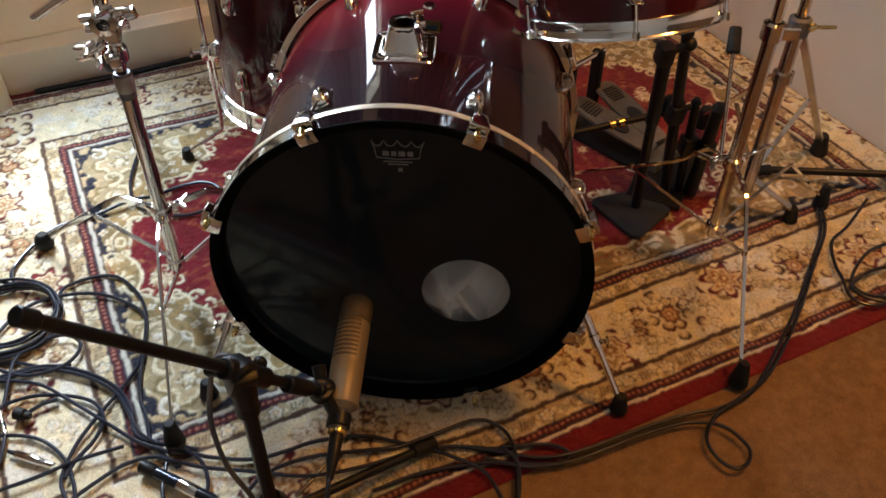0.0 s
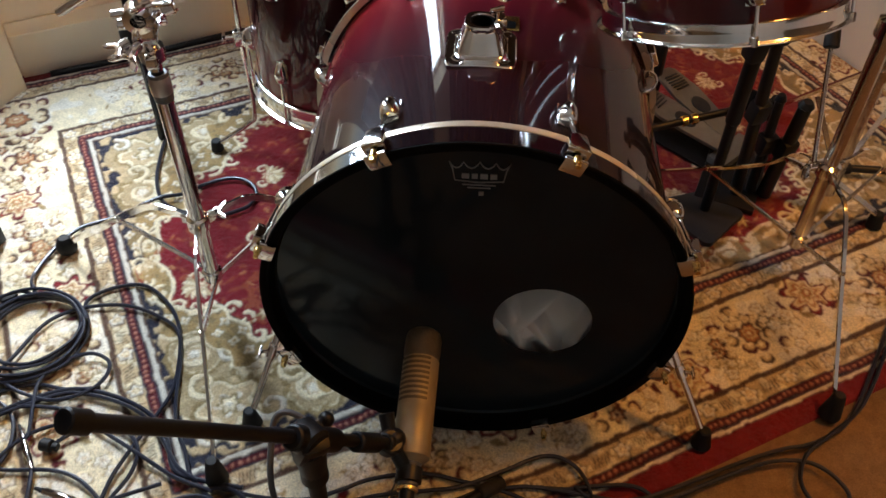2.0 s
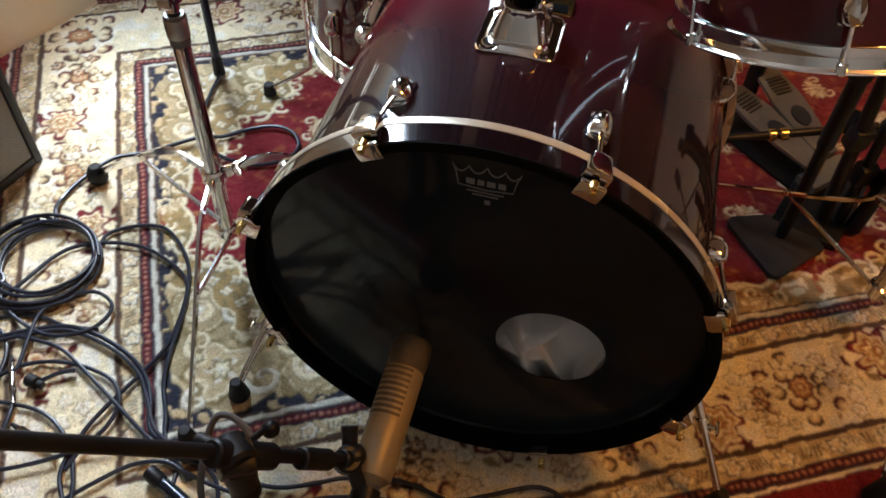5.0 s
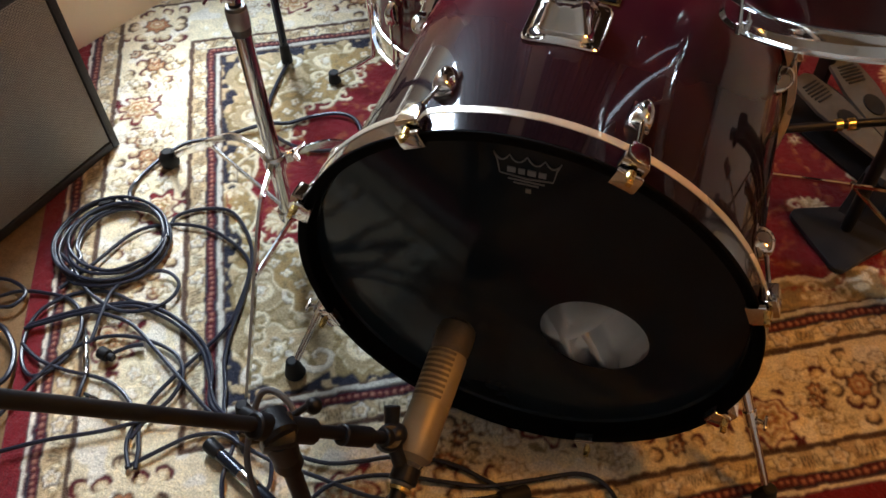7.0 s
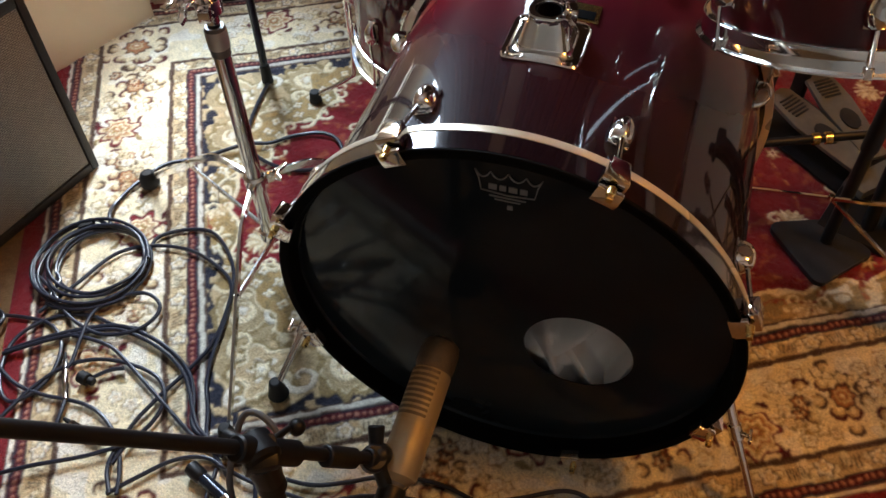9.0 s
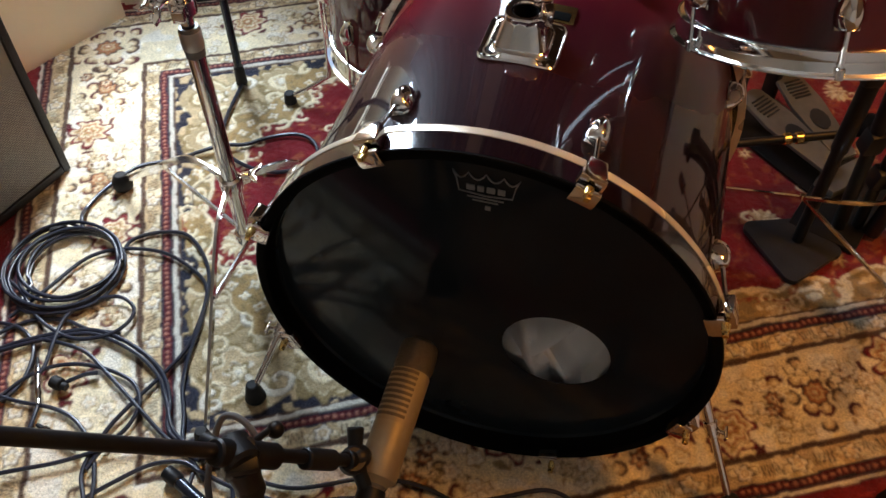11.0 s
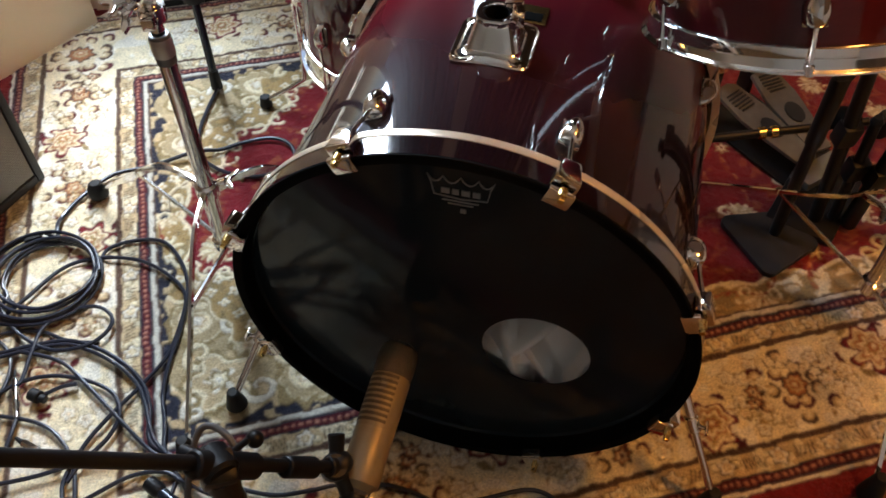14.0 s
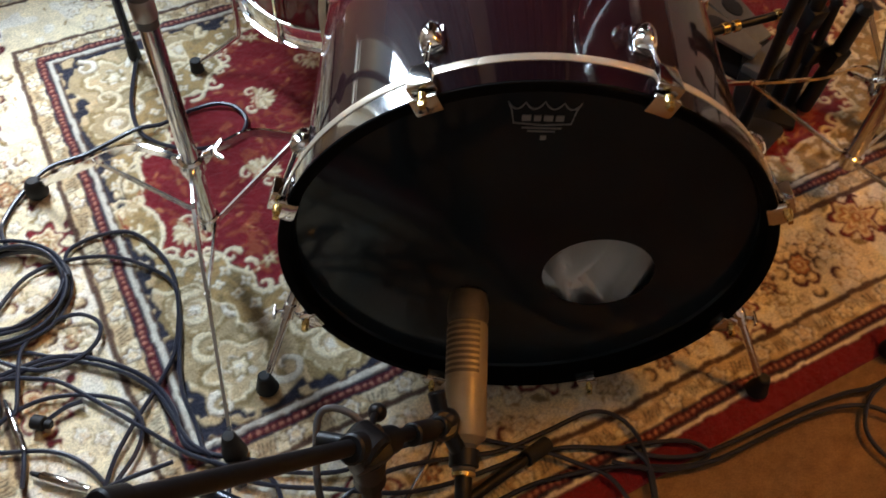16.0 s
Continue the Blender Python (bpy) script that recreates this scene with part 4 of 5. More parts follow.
# ---- toms ----
def chrome_hoop(cx, cy, z, r, h, up):
    """A triple-flanged hoop; up: +1 when its outer flange is on top."""
    p = [(r - 0.010, -0.002), (r - 0.002, -0.002), (r + 0.001, 0.000), (r + 0.001, h * 0.42), (r + 0.0005, h * 0.5), (r + 0.001, h * 0.58), (r + 0.002, h - 0.003), (r + 0.008, h - 0.001), (r + 0.008, h + 0.001), (r, h + 0.001), (r - 0.0015, h - 0.003), (r - 0.002, 0.001), (r - 0.010, 0.001)]
    m = Matrix.Translation((cx, cy, z))
    if up < 0:
        m = m @ Matrix.Diagonal((1, 1, -1, 1))
    return lathe(p, m, 96, True)


def tom(name, cx, cy, z0, r, h, label, lugs, start, lacquer, lug_up=0.105, rim=0.036):
    t = thing(name, (cx, cy, z0), label, "drum")
    T = Matrix.Translation((cx, cy, z0))
    part("shell", lathe([(r, 0.012), (r, h - 0.012), (r - 0.006, h - 0.012), (r - 0.006, 0.012)], T, 96, True), lacquer, t)
    part("bottom_hoop", chrome_hoop(cx, cy, z0 + rim - 0.002, r + 0.006, rim, -1), CHROME, t, "chrome flanged hoop")
    part("top_hoop", chrome_hoop(cx, cy, z0 + h - rim + 0.002, r + 0.006, rim, 1), CHROME, t, "chrome flanged hoop")
    part("bottom_head", lathe([(0, 0.012), (r + 0.002, 0.012), (r + 0.004, 0.016)], T, 64), CLOTH, t)
    part("top_head", lathe([(0, h - 0.012), (r + 0.002, h - 0.012), (r + 0.004, h - 0.016)], T, 64), CLOTH, t)
    for k in range(lugs):
        a = radians(start + 360 * k / lugs)
        out = Vector((math.cos(a), math.sin(a), 0))
        for zz, sgn in ((z0 + lug_up, -1), (z0 + h - lug_up, 1)):
            m = Matrix.Translation(Vector((cx, cy, zz)) + out * r) @ Matrix((Vector((-out.y, out.x, 0)), Vector((0, 0, -sgn)), out)).transposed().to_4x4()
            lug = part("lug", lug_casing(m), CHROME, t)
            p = Vector((cx, cy, zz)) + out * (r + 0.012)
            end = z0 + 0.008 if sgn < 0 else z0 + h - 0.008
            part("tension_rod", merge(rod(p + Vector((0, 0, sgn * 0.015)), (p.x, p.y, end), 0.0026, seg=10), rod((p.x, p.y, end), (p.x, p.y, end + 0.012 * sgn), 0.0048, seg=8)), CHROME, lug)
    return t


ft = tom("floor_tom", -0.275, 0.703, 0.180, 0.178, 0.38, "cherry red floor tom, darker mid-shell, standing on chrome legs", 8, 15, TOM_RED)
for k, ang in enumerate((196, 316, 76)):
    a = radians(ang)
    out = Vector((math.cos(a), math.sin(a), 0))
    c = Vector((-0.275, 0.703, 0))
    if k == 0:
        top, knee, foot = Vector((-0.478, 0.680, 0.42)), Vector((-0.478, 0.680, 0.078)), Vector((-0.570, 0.667, 0.014))
    else:
        top, knee, foot = c + out * 0.200 + Vector((0, 0, 0.42)), c + out * 0.200 + Vector((0, 0, 0.078)), c + out * 0.30 + Vector((0, 0, 0.014))
    leg = part("leg", sweep(smooth_path([top, top.lerp(knee, 0.5), knee + Vector((0, 0, 0.02)), knee.lerp(foot, 0.2), foot], 8), 0.0048, 12), CHROME, ft, "bent chrome leg")
    part("bracket", merge(block(0.026, 0.026, 0.036, Matrix.Translation(top.lerp(knee, 0.42)) @ pose(0, 0, 0, 0, 0, ang), 0.005), rod(top.lerp(knee, 0.42), top.lerp(knee, 0.42) + out * 0.030, 0.004), block(0.006, 0.026, 0.012, Matrix.Translation(top.lerp(knee, 0.42) + out * 0.032) @ pose(0, 0, 0, 0, 0, ang), 0.002)), CHROME, leg)
    part("rubber_foot", rod(Vector((foot.x, foot.y, 0.0005)), foot + Vector((0, 0, 0.012)), 0.0135, 0.011), RUBBER, leg)
part("badge", block(0.004, 0.034, 0.044, Matrix.Translation((-0.443, 0.640, 0.445)) @ pose(0, 0, 0, 0, 0, 20), 0.001), BRASS, ft, "brass maker's badge")

rt = tom("rack_tom", 0.319, 0.322, 0.564, 0.152, 0.24, "cherry red tom with chrome hoops, tilted beside the bass drum", 6, 273, RACK_RED, 0.060, 0.024)
rt.rotation_euler = (radians(-17.5), radians(-7.5), 0)


# ---- stands ----
def strap_leg(stand, hub, foot, mid_drop, brace_to, label="flat chrome tripod leg", strap=(0.0045, 0.0125), thin=(0.0035, 0.0095), round_foot=False):
    """A flat leg that leaves the collar level, bends and runs to its foot, and the brace under it."""
    hub, foot, brace_to = Vector(hub), Vector(foot), Vector(brace_to)
    out = Vector((foot.x - hub.x, foot.y - hub.y, 0)).normalized()
    tip = foot + Vector((0, 0, 0.018))
    a = hub + out * 0.022
    b = hub + out * 0.11 + Vector((0, 0, -mid_drop))
    leg = part("leg", sweep(smooth_path([a, hub + out * 0.055 + Vector((0, 0, 0.001)), b, b.lerp(tip, 0.5), tip], 5), 0, flat=strap), CHROME, stand, label)
    q = b.lerp(tip, 0.30)
    part("brace", sweep([brace_to, brace_to.lerp(q, 0.5), q], 0, flat=thin), WORN_CHROME, leg)
    part("rivet", rod(q + Vector((0, 0, -0.004)), q + Vector((0, 0, 0.006)), 0.0045, seg=10), CHROME, leg)
    if round_foot:
        foot_profile = [(0, 0.0), (0.0135, 0.0), (0.0175, 0.004), (0.0190, 0.012), (0.0180, 0.022), (0.0140, 0.031), (0.0090, 0.036), (0, 0.037)]
    else:
        foot_profile = [(0, 0.0), (0.0165, 0.0), (0.0178, 0.004), (0.0165, 0.012), (0.0120, 0.040), (0.0095, 0.052), (0.0075, 0.055), (0, 0.056)]
    part("rubber_foot", lathe(foot_profile, Matrix.Translation((foot.x, foot.y, 0.0005)) @ Matrix.Translation(out * -0.004), 20), RUBBER, leg)


def wing_nut(at, way, size=1.0):
    """A cast wing nut on its bolt."""
    m, _ = along(at, Vector(at) + Vector(way))
    w = prism([(-0.005, 0), (0.005, 0), (0.008, 0.008), (0.020, 0.017), (0.023, 0.026), (0.014, 0.024), (0.004, 0.015), (-0.004, 0.015), (-0.014, 0.024), (-0.023, 0.026), (-0.020, 0.017), (-0.008, 0.008)], 0.005, m @ Matrix.Diagonal((size, size, size, 1)) @ pose(0, 0.0025, 0.008, 90, 0, 0), 0.0012)
    return merge(w, rod(at, Vector(at) + Vector(way).normalized() * 0.014, 0.0065))


# cymbal stand beside the floor tom
cs = thing("cymbal_stand", (-0.447, 0.222, 0), "chrome double-braced cymbal stand with rubber feet on the rug", "cymbal stand")
sx_, sy_ = -0.447, 0.222
part("lower_tube", rod((sx_, sy_, 0.075), (sx_, sy_, 0.462), 0.0126, seg=24), CHROME, cs)
part("collar", lathe([(0.0118, 0.018), (0.0155, 0.020), (0.0155, 0.027), (0.0165, 0.030), (0.0165, 0.058), (0.0145, 0.064), (0.010, 0.064)], Matrix.Translation((sx_, sy_, 0.432)) @ Matrix.Diagonal((0.88, 0.88, 1, 1)), 28), PLASTIC, cs, "grey height collar")
part("collar_band", lathe([(0.0166, 0.030), (0.0172, 0.031), (0.0172, 0.057), (0.0166, 0.058)], Matrix.Translation((sx_, sy_, 0.434)) @ Matrix.Diagonal((0.88, 0.88, 1, 1)), 28), COLLAR, cs)
part("upper_tube", rod((sx_, sy_, 0.50), (sx_, sy_, 1.02), 0.0095, seg=20), CHROME, cs)
tl = part("tilter", merge(block(0.034, 0.030, 0.036, Matrix.Translation((sx_, sy_, 0.565)) @ pose(0, 0, 0, 0, 12, 20), 0.006), rod((sx_ - 0.030, sy_ - 0.012, 0.575), (sx_ + 0.030, sy_ + 0.006, 0.575), 0.0075), lathe([(0.010, -0.014), (0.0195, -0.012), (0.0195, 0.012), (0.010, 0.014)], Matrix.Translation((sx_ + 0.004, sy_ - 0.018, 0.592)) @ pose(0, 0, 0, 90, 0, 15), 24)), CHROME, cs, "chrome toothed clamp")
part("wing_nut", wing_nut((sx_ - 0.018, sy_ - 0.020, 0.556), (-0.7, -0.75, -0.2), 0.85), CHROME, tl)
part("wing_nut", wing_nut((sx_ + 0.018, sy_ - 0.012, 0.588), (0.85, -0.3, 0.25), 0.9), CHROME, tl)
part("wing_nut", wing_nut((sx_ - 0.004, sy_ - 0.020, 0.552), (-0.45, -0.80, -0.35), 1.15), CHROME, tl)
part("wing_nut", wing_nut((sx_ + 0.014, sy_ - 0.016, 0.612), (0.55, -0.75, 0.2), 1.1), CHROME, tl)
part("hinge_bolt", merge(rod((sx_ - 0.034, sy_ - 0.014, 0.590), (sx_ + 0.040, sy_ + 0.004, 0.596), 0.0058), rod((sx_ + 0.030, sy_ - 0.002, 0.594), (sx_ + 0.046, sy_ + 0.002, 0.597), 0.010, seg=6)), CHROME, tl)
part("memory_lock", merge(lathe([(0.0096, -0.011), (0.0175, -0.010), (0.0185, 0.0), (0.0175, 0.010), (0.0096, 0.011)], Matrix.Translation((sx_, sy_, 0.528)), 28), block(0.016, 0.022, 0.018, Matrix.Translation((sx_ + 0.006, sy_ - 0.020, 0.528)) @ pose(0, 0, 0, 0, 0, 20), 0.003)), CHROME, cs, "chrome memory lock collar")
part("clamp_arm", merge(rod((sx_ - 0.012, sy_ - 0.014, 0.646), (-0.540, 0.200, 0.598), 0.0068), rod((-0.540, 0.200, 0.598), (-0.546, 0.199, 0.595), 0.0056)), CHROME, cs, "short chrome boom arm")
part("arm_clamp", block(0.030, 0.026, 0.032, Matrix.Translation((sx_ - 0.004, sy_ - 0.004, 0.645)) @ pose(0, 0, 0, 8, -12, 10), 0.006), CHROME, cs)
part("hub", merge(lathe([(0.0119, -0.014), (0.0175, -0.011), (0.0185, 0), (0.0175, 0.011), (0.0119, 0.014)], Matrix.Translation((sx_, sy_, 0.212)), 28), *[block(0.022, 0.010, 0.018, Matrix.Translation((sx_, sy_, 0.212)) @ pose(0, 0, 0, 0, 0, a) @ Matrix.Translation((0.020, 0, 0)), 0.003) for a in (160, -76, 42)]), CHROME, cs)
part("hub_wing_nut", wing_nut((sx_ + 0.016, sy_ + 0.010, 0.222), (0.9, 0.2, 0.25), 0.9), CHROME, cs)
part("lower_collar", lathe([(0.0119, -0.010), (0.0165, -0.008), (0.0165, 0.008), (0.0119, 0.010)], Matrix.Translation((sx_, sy_, 0.092)), 24), CHROME, cs)
for foot in ((-0.778, 0.342, 0), (-0.366, -0.118, 0), (-0.215, 0.445, 0)):
    strap_leg(cs, (sx_, sy_, 0.216), foot, 0.012, (sx_ + 0.010, sy_, 0.088), round_foot=foot[0] < -0.7)

# hi-hat or cymbal stand on the other side
hx_, hy_ = 0.584, 0.390
hs = thing("hi_hat_stand", (hx_, hy_, 0), "chrome hi-hat stand with folded strap legs on the rug", "hi-hat stand")
part("lower_tube", rod((hx_, hy_, 0.070), (hx_, hy_, 0.520), 0.0125, seg=24), WORN_CHROME, hs)
part("upper_tube", rod((hx_, hy_, 0.515), (hx_, hy_, 1.05), 0.0095, seg=20), CHROME, hs)
part("height_clamp", merge(lathe([(0.0125, 0), (0.019, 0.003), (0.019, 0.030), (0.0125, 0.033)], Matrix.Translation((hx_, hy_, 0.50)), 28), block(0.030, 0.012, 0.024, Matrix.Translation((hx_ + 0.026, hy_ - 0.006, 0.516)), 0.004)), CHROME, hs)
part("hub", merge(lathe([(0.0126, -0.013), (0.0185, -0.010), (0.0195, 0), (0.0185, 0.010), (0.0126, 0.013)], Matrix.Translation((hx_, hy_, 0.250)), 28), *[block(0.024, 0.010, 0.018, Matrix.Translation((hx_, hy_, 0.250)) @ pose(0, 0, 0, 0, 0, a) @ Matrix.Translation((0.021, 0, 0)), 0.003) for a in (-90, 152, 30)]), CHROME, hs)
part("hub_wing_nut", wing_nut((hx_ - 0.024, hy_ - 0.004, 0.258), (-0.8, -0.3, 0.1), 1.3), CHROME, hs)
part("lower_collar", lathe([(0.0126, -0.012), (0.0175, -0.010), (0.0175, 0.010), (0.0126, 0.012)], Matrix.Translation((hx_, hy_, 0.090)), 24), CHROME, hs)
for foot, drop in (((0.588, 0.068, 0), 0.006), ((0.262, 0.627, 0), 0.052), ((0.872, 0.586, 0), 0.006)):
    strap_leg(hs, (hx_, hy_, 0.252), foot, drop, (hx_, hy_ - 0.004, 0.086), strap=(0.0058, 0.0050), thin=(0.0045, 0.0055))

ra, rb_ = Vector((0.560, 0.398, 0.258)), Vector((0.572, 0.525, 0.406))
pr = part("pull_rod", rod(ra, rb_, 0.0042, seg=12), CHROME, hs, "thin chrome rod with a black sleeve")
part("sleeve", rod(rb_ - (rb_ - ra) * 0.03, rb_ + (rb_ - ra).normalized() * 0.042, 0.0130, 0.0115, 18), RUBBER, pr)

# second cymbal stand against the white wall
qx, qy = 0.690, 0.560
q2 = thing("cymbal_stand", (qx, qy, 0), "worn chrome cymbal stand with a black rubber-tipped leg", "cymbal stand")
part("lower_tube", rod((qx, qy, 0.055), (qx, qy, 0.44), 0.0135, seg=24), WORN_CHROME, q2)
part("upper_tube", rod((qx, qy, 0.44), (qx, qy, 1.05), 0.0105, seg=20), WORN_CHROME, q2)
part("collar", lathe([(0.0136, 0), (0.021, 0.004), (0.021, 0.036), (0.0136, 0.040)], Matrix.Translation((qx, qy, 0.42)), 24), PLASTIC, q2, "dark height collar")
part("hub_wing_nut", wing_nut((qx + 0.012, qy - 0.016, 0.45), (0.3, -0.9, 0.3), 1.2), BRASS, q2)
part("hub", lathe([(0.0136, -0.012), (0.020, -0.010), (0.020, 0.010), (0.0136, 0.012)], Matrix.Translation((qx, qy, 0.335)), 24), WORN_CHROME, q2)
for foot in ((0.922, 0.790, 0), (0.660, 0.890, 0)):
    f = Vector(foot)
    h = Vector((qx, qy, 0.43 if foot[0] > 0.9 else 0.335))
    out = Vector((f.x - h.x, f.y - h.y, 0)).normalized()
    leg = part("leg", sweep([h + out * 0.015, f + Vector((0, 0, 0.03)) - out * 0.01], 0, flat=(0.018, 0.004)), WORN_CHROME, q2)
    part("brace", sweep([(qx, qy, 0.10), h.lerp(f, 0.5)], 0, flat=(0.010, 0.003)), WORN_CHROME, leg)
    part("rubber_foot", rod((f.x, f.y, 0.0005), Vector((f.x, f.y, 0.055)) - out * 0.012, 0.021, 0.014), RUBBER, leg)
leg = part("leg", sweep([(qx, qy, 0.09), (qx + 0.10, qy - 0.03, 0.03)], 0, flat=(0.018, 0.004)), WORN_CHROME, q2)
part("rubber_foot", rod((qx + 0.10, qy - 0.03, 0.0005), (qx + 0.098, qy - 0.029, 0.035), 0.016, 0.012), RUBBER, leg)

# table-style microphone stand: flat plate and black pole under the tom
px_, py_ = 0.446, 0.545
ms = thing("microphone_stand", (px_, py_, 0), "short black microphone stand on a flat grey base plate", "microphone stand")
plate_pts = []
for cx_, cy_, a0_ in ((0.093, 0.0, -45), (0.030, 0.060, 45), (-0.086, 0.020, 135), (0.006, -0.094, 225)):
    for i in range(5):
        a = radians(a0_ + 22.5 * i - 20)
        plate_pts.append((0.74 * cx_ + 0.018 * math.cos(a), 0.80 * cy_ + 0.018 * math.sin(a)))
part("base_plate", prism(plate_pts, 0.011, Matrix.Translation((px_, py_ - 0.008, 0.0005)), 0.003), PLATE, ms)
part("pole", merge(rod((px_ + 0.012, py_, 0.010), (px_ + 0.006, py_ - 0.02, 0.24), 0.0105, seg=20), rod((px_ + 0.006, py_ - 0.02, 0.24), (px_, py_ - 0.045, 0.42), 0.0135, seg=20), block(0.030, 0.034, 0.044, Matrix.Translation((px_ - 0.002, py_ - 0.042, 0.405)) @ pose(0, 0, 0, 8, 0, 20), 0.008)), BLACK_METAL, ms)
part("knob", merge(rod((px_, py_ - 0.04, 0.405), (px_ + 0.040, py_ - 0.030, 0.42), 0.008), ball(0.014, Matrix.Translation((px_ + 0.042, py_ - 0.030, 0.42)))), BLACK_METAL, ms)

# bass drum pedal with its drive shaft
pd = thing("drum_pedal", (0.44, 0.80, 0), "grey cast drum pedal on a black frame with drive shaft", "drum pedal")
pm = Matrix.Translation((0.440, 0.800, 0)) @ pose(0, 0, 0, 0, 0, 47)
part("floor_plate", block(0.150, 0.26, 0.006, pm @ Matrix.Translation((0.012, 0.0, 0.004)), 0.002), BLACK_METAL, pd)
BOARD = [(-0.022, -0.110), (0.022, -0.110), (0.031, -0.035), (0.036, 0.03), (0.028, 0.100), (0.014, 0.112), (-0.014, 0.112), (-0.028, 0.100), (-0.036, 0.03), (-0.031, -0.035)]
for dx, dy, lift_, spin in ((-0.030, -0.005, 0.0, 7), (0.058, 0.010, -0.010, -9)):
    bm_ = pm @ Matrix.Translation((dx, dy, 0.062 + lift_)) @ pose(0, 0, 0, 12, 0, spin)
    fb = part("footboard", prism(BOARD, 0.009, bm_, 0.003), PEDAL_GREY, pd, "grey cast footboard")
    for k in range(6):
        part("grip_bar", block(0.044 - 0.008 * abs(k - 2.5) / 2.5, 0.004, 0.003, bm_ @ Matrix.Translation((0, 0.045 + 0.008 * k, 0.010)), 0.0008), PLATE, fb)
    part("toe_pad", prism([(0.018 * math.cos(a * 0.5236), 0.026 * math.sin(a * 0.5236)) for a in range(12)], 0.003, bm_ @ Matrix.Translation((0, -0.015, 0.0088)), 0.0), PLATE, fb)
part("heel_plate", block(0.120, 0.045, 0.022, pm @ Matrix.Translation((0.012, -0.125, 0.018)), 0.005), PEDAL_GREY, pd)
for sx in (-1, 1):
    part("post", block(0.016, 0.030, 0.175, pm @ Matrix.Translation((sx * 0.052, 0.120, 0.092)), 0.004), BLACK_METAL, pd)
part("axle", rod(pm @ Vector((-0.075, 0.120, 0.172)), pm @ Vector((0.075, 0.120, 0.172)), 0.007), CHROME, pd)
sa, sb = Vector((0.245, 0.560, 0.165)), Vector((0.560, 0.660, 0.195))
shaft = part("drive_shaft", rod(sa, sb, 0.0075), BLACK_METAL, pd, "black drive shaft with brass collars")
for t in (0.44, 0.50, 0.74):
    p = sa.lerp(sb, t)
    part("brass_collar", rod(p, p + (sb - sa).normalized() * 0.013, 0.0105, seg=14), BRASS, shaft)

# second pedal frame with two black uprights
p2 = thing("pedal_frame", (0.53, 0.66, 0), "black pedal frame with two upright posts", "drum pedal")
part("base", block(0.12, 0.22, 0.012, Matrix.Translation((0.535, 0.665, 0.0065)) @ pose(0, 0, 0, 0, 0, -20), 0.003), BLACK_METAL, p2)
for x, y, xt, yt, h, thick in ((0.528, 0.600, 0.480, 0.515, 0.44, 0.0125), (0.560, 0.610, 0.545, 0.580, 0.255, 0.0105), (0.585, 0.600, 0.590, 0.570, 0.25, 0.0150)):
    a, b = Vector((x, y, 0.010)), Vector((xt, yt, h))
    part("upright", merge(rod(a, b, thick, thick * 0.85, 16), block(0.034, 0.030, 0.046, Matrix.Translation(a.lerp(b, 0.55)) @ pose(0, 0, 0, 10, 0, 25), 0.007), rod(b, b + (b - a).normalized() * 0.012, thick * 1.05, thick * 0.7, 14)), BLACK_METAL, p2)
part("felt_beater", lathe([(0, -0.022), (0.017, -0.020), (0.021, -0.012), (0.021, 0.014), (0.016, 0.021), (0, 0.022)], Matrix.Translation((0.505, 0.600, 0.235)) @ pose(0, 0, 0, 70, 0, 30), 24), MATTE, p2)

# microphone stand behind the cymbal stand, its black leg tinted blue for reflected light
b2 = thing("microphone_stand", (-0.698, 0.699, 0), "slim glossy black microphone stand leg on the rug", "microphone stand")
part("tube", rod((-0.698, 0.699, 0.012), (-0.702, 0.708, 0.78), 0.0085, seg=20), shader("black_gloss_blue_reflection", (0.012, 0.018, 0.032), 0.14, 0.4, 0.2, 30), b2)
part("tip", rod((-0.698, 0.699, 0.0005), (-0.698, 0.699, 0.045), 0.0125, 0.0105), RUBBER, b2)
part("clutch", lathe([(0.009, 0), (0.022, 0.008), (0.030, 0.03), (0.030, 0.06), (0.018, 0.085), (0.009, 0.09)], Matrix.Translation((-0.700, 0.704, 0.205)), 20), RUBBER, b2)

# ---- kick microphone on its boom stand ----
bs = thing("boom_stand", (-0.156, -0.281, FLOOR_Z), "black tripod microphone boom stand holding the kick microphone", "microphone stand")
J, E_, T_ = Vector((-0.156, -0.281, 0.407)), Vector((-0.271, -0.430, 0.655)), Vector((-0.086, -0.186, 0.252))
bd = (T_ - E_).normalized()
part("boom", merge(rod(E_, T_, 0.0072, seg=18), rod(E_, E_ + bd * 0.022, 0.0098, seg=18)), BLACK_METAL, bs)
part("boom_clutch", merge(rod(J - bd * 0.030, J + bd * 0.055, 0.0135, seg=18), block(0.034, 0.034, 0.042, Matrix.Translation(J + Vector((0, 0, -0.010))) @ pose(0, 0, 0, 20, 10, 35), 0.008), rod(J + bd * 0.10, J + bd * 0.150, 0.0118, seg=18)), BLACK_METAL, bs)
part("knuckle", merge(lathe([(0, -0.016), (0.015, -0.016), (0.0185, -0.012), (0.0185, 0.012), (0.015, 0.016), (0, 0.016)], along(J, J + bd.cross(Vector((0, 0, 1))))[0], 24), rod(J + Vector((0, 0, -0.012)), J + Vector((0, 0, -0.075)), 0.0185, 0.0135, 20)), BLACK_METAL, bs, "black cast boom knuckle")
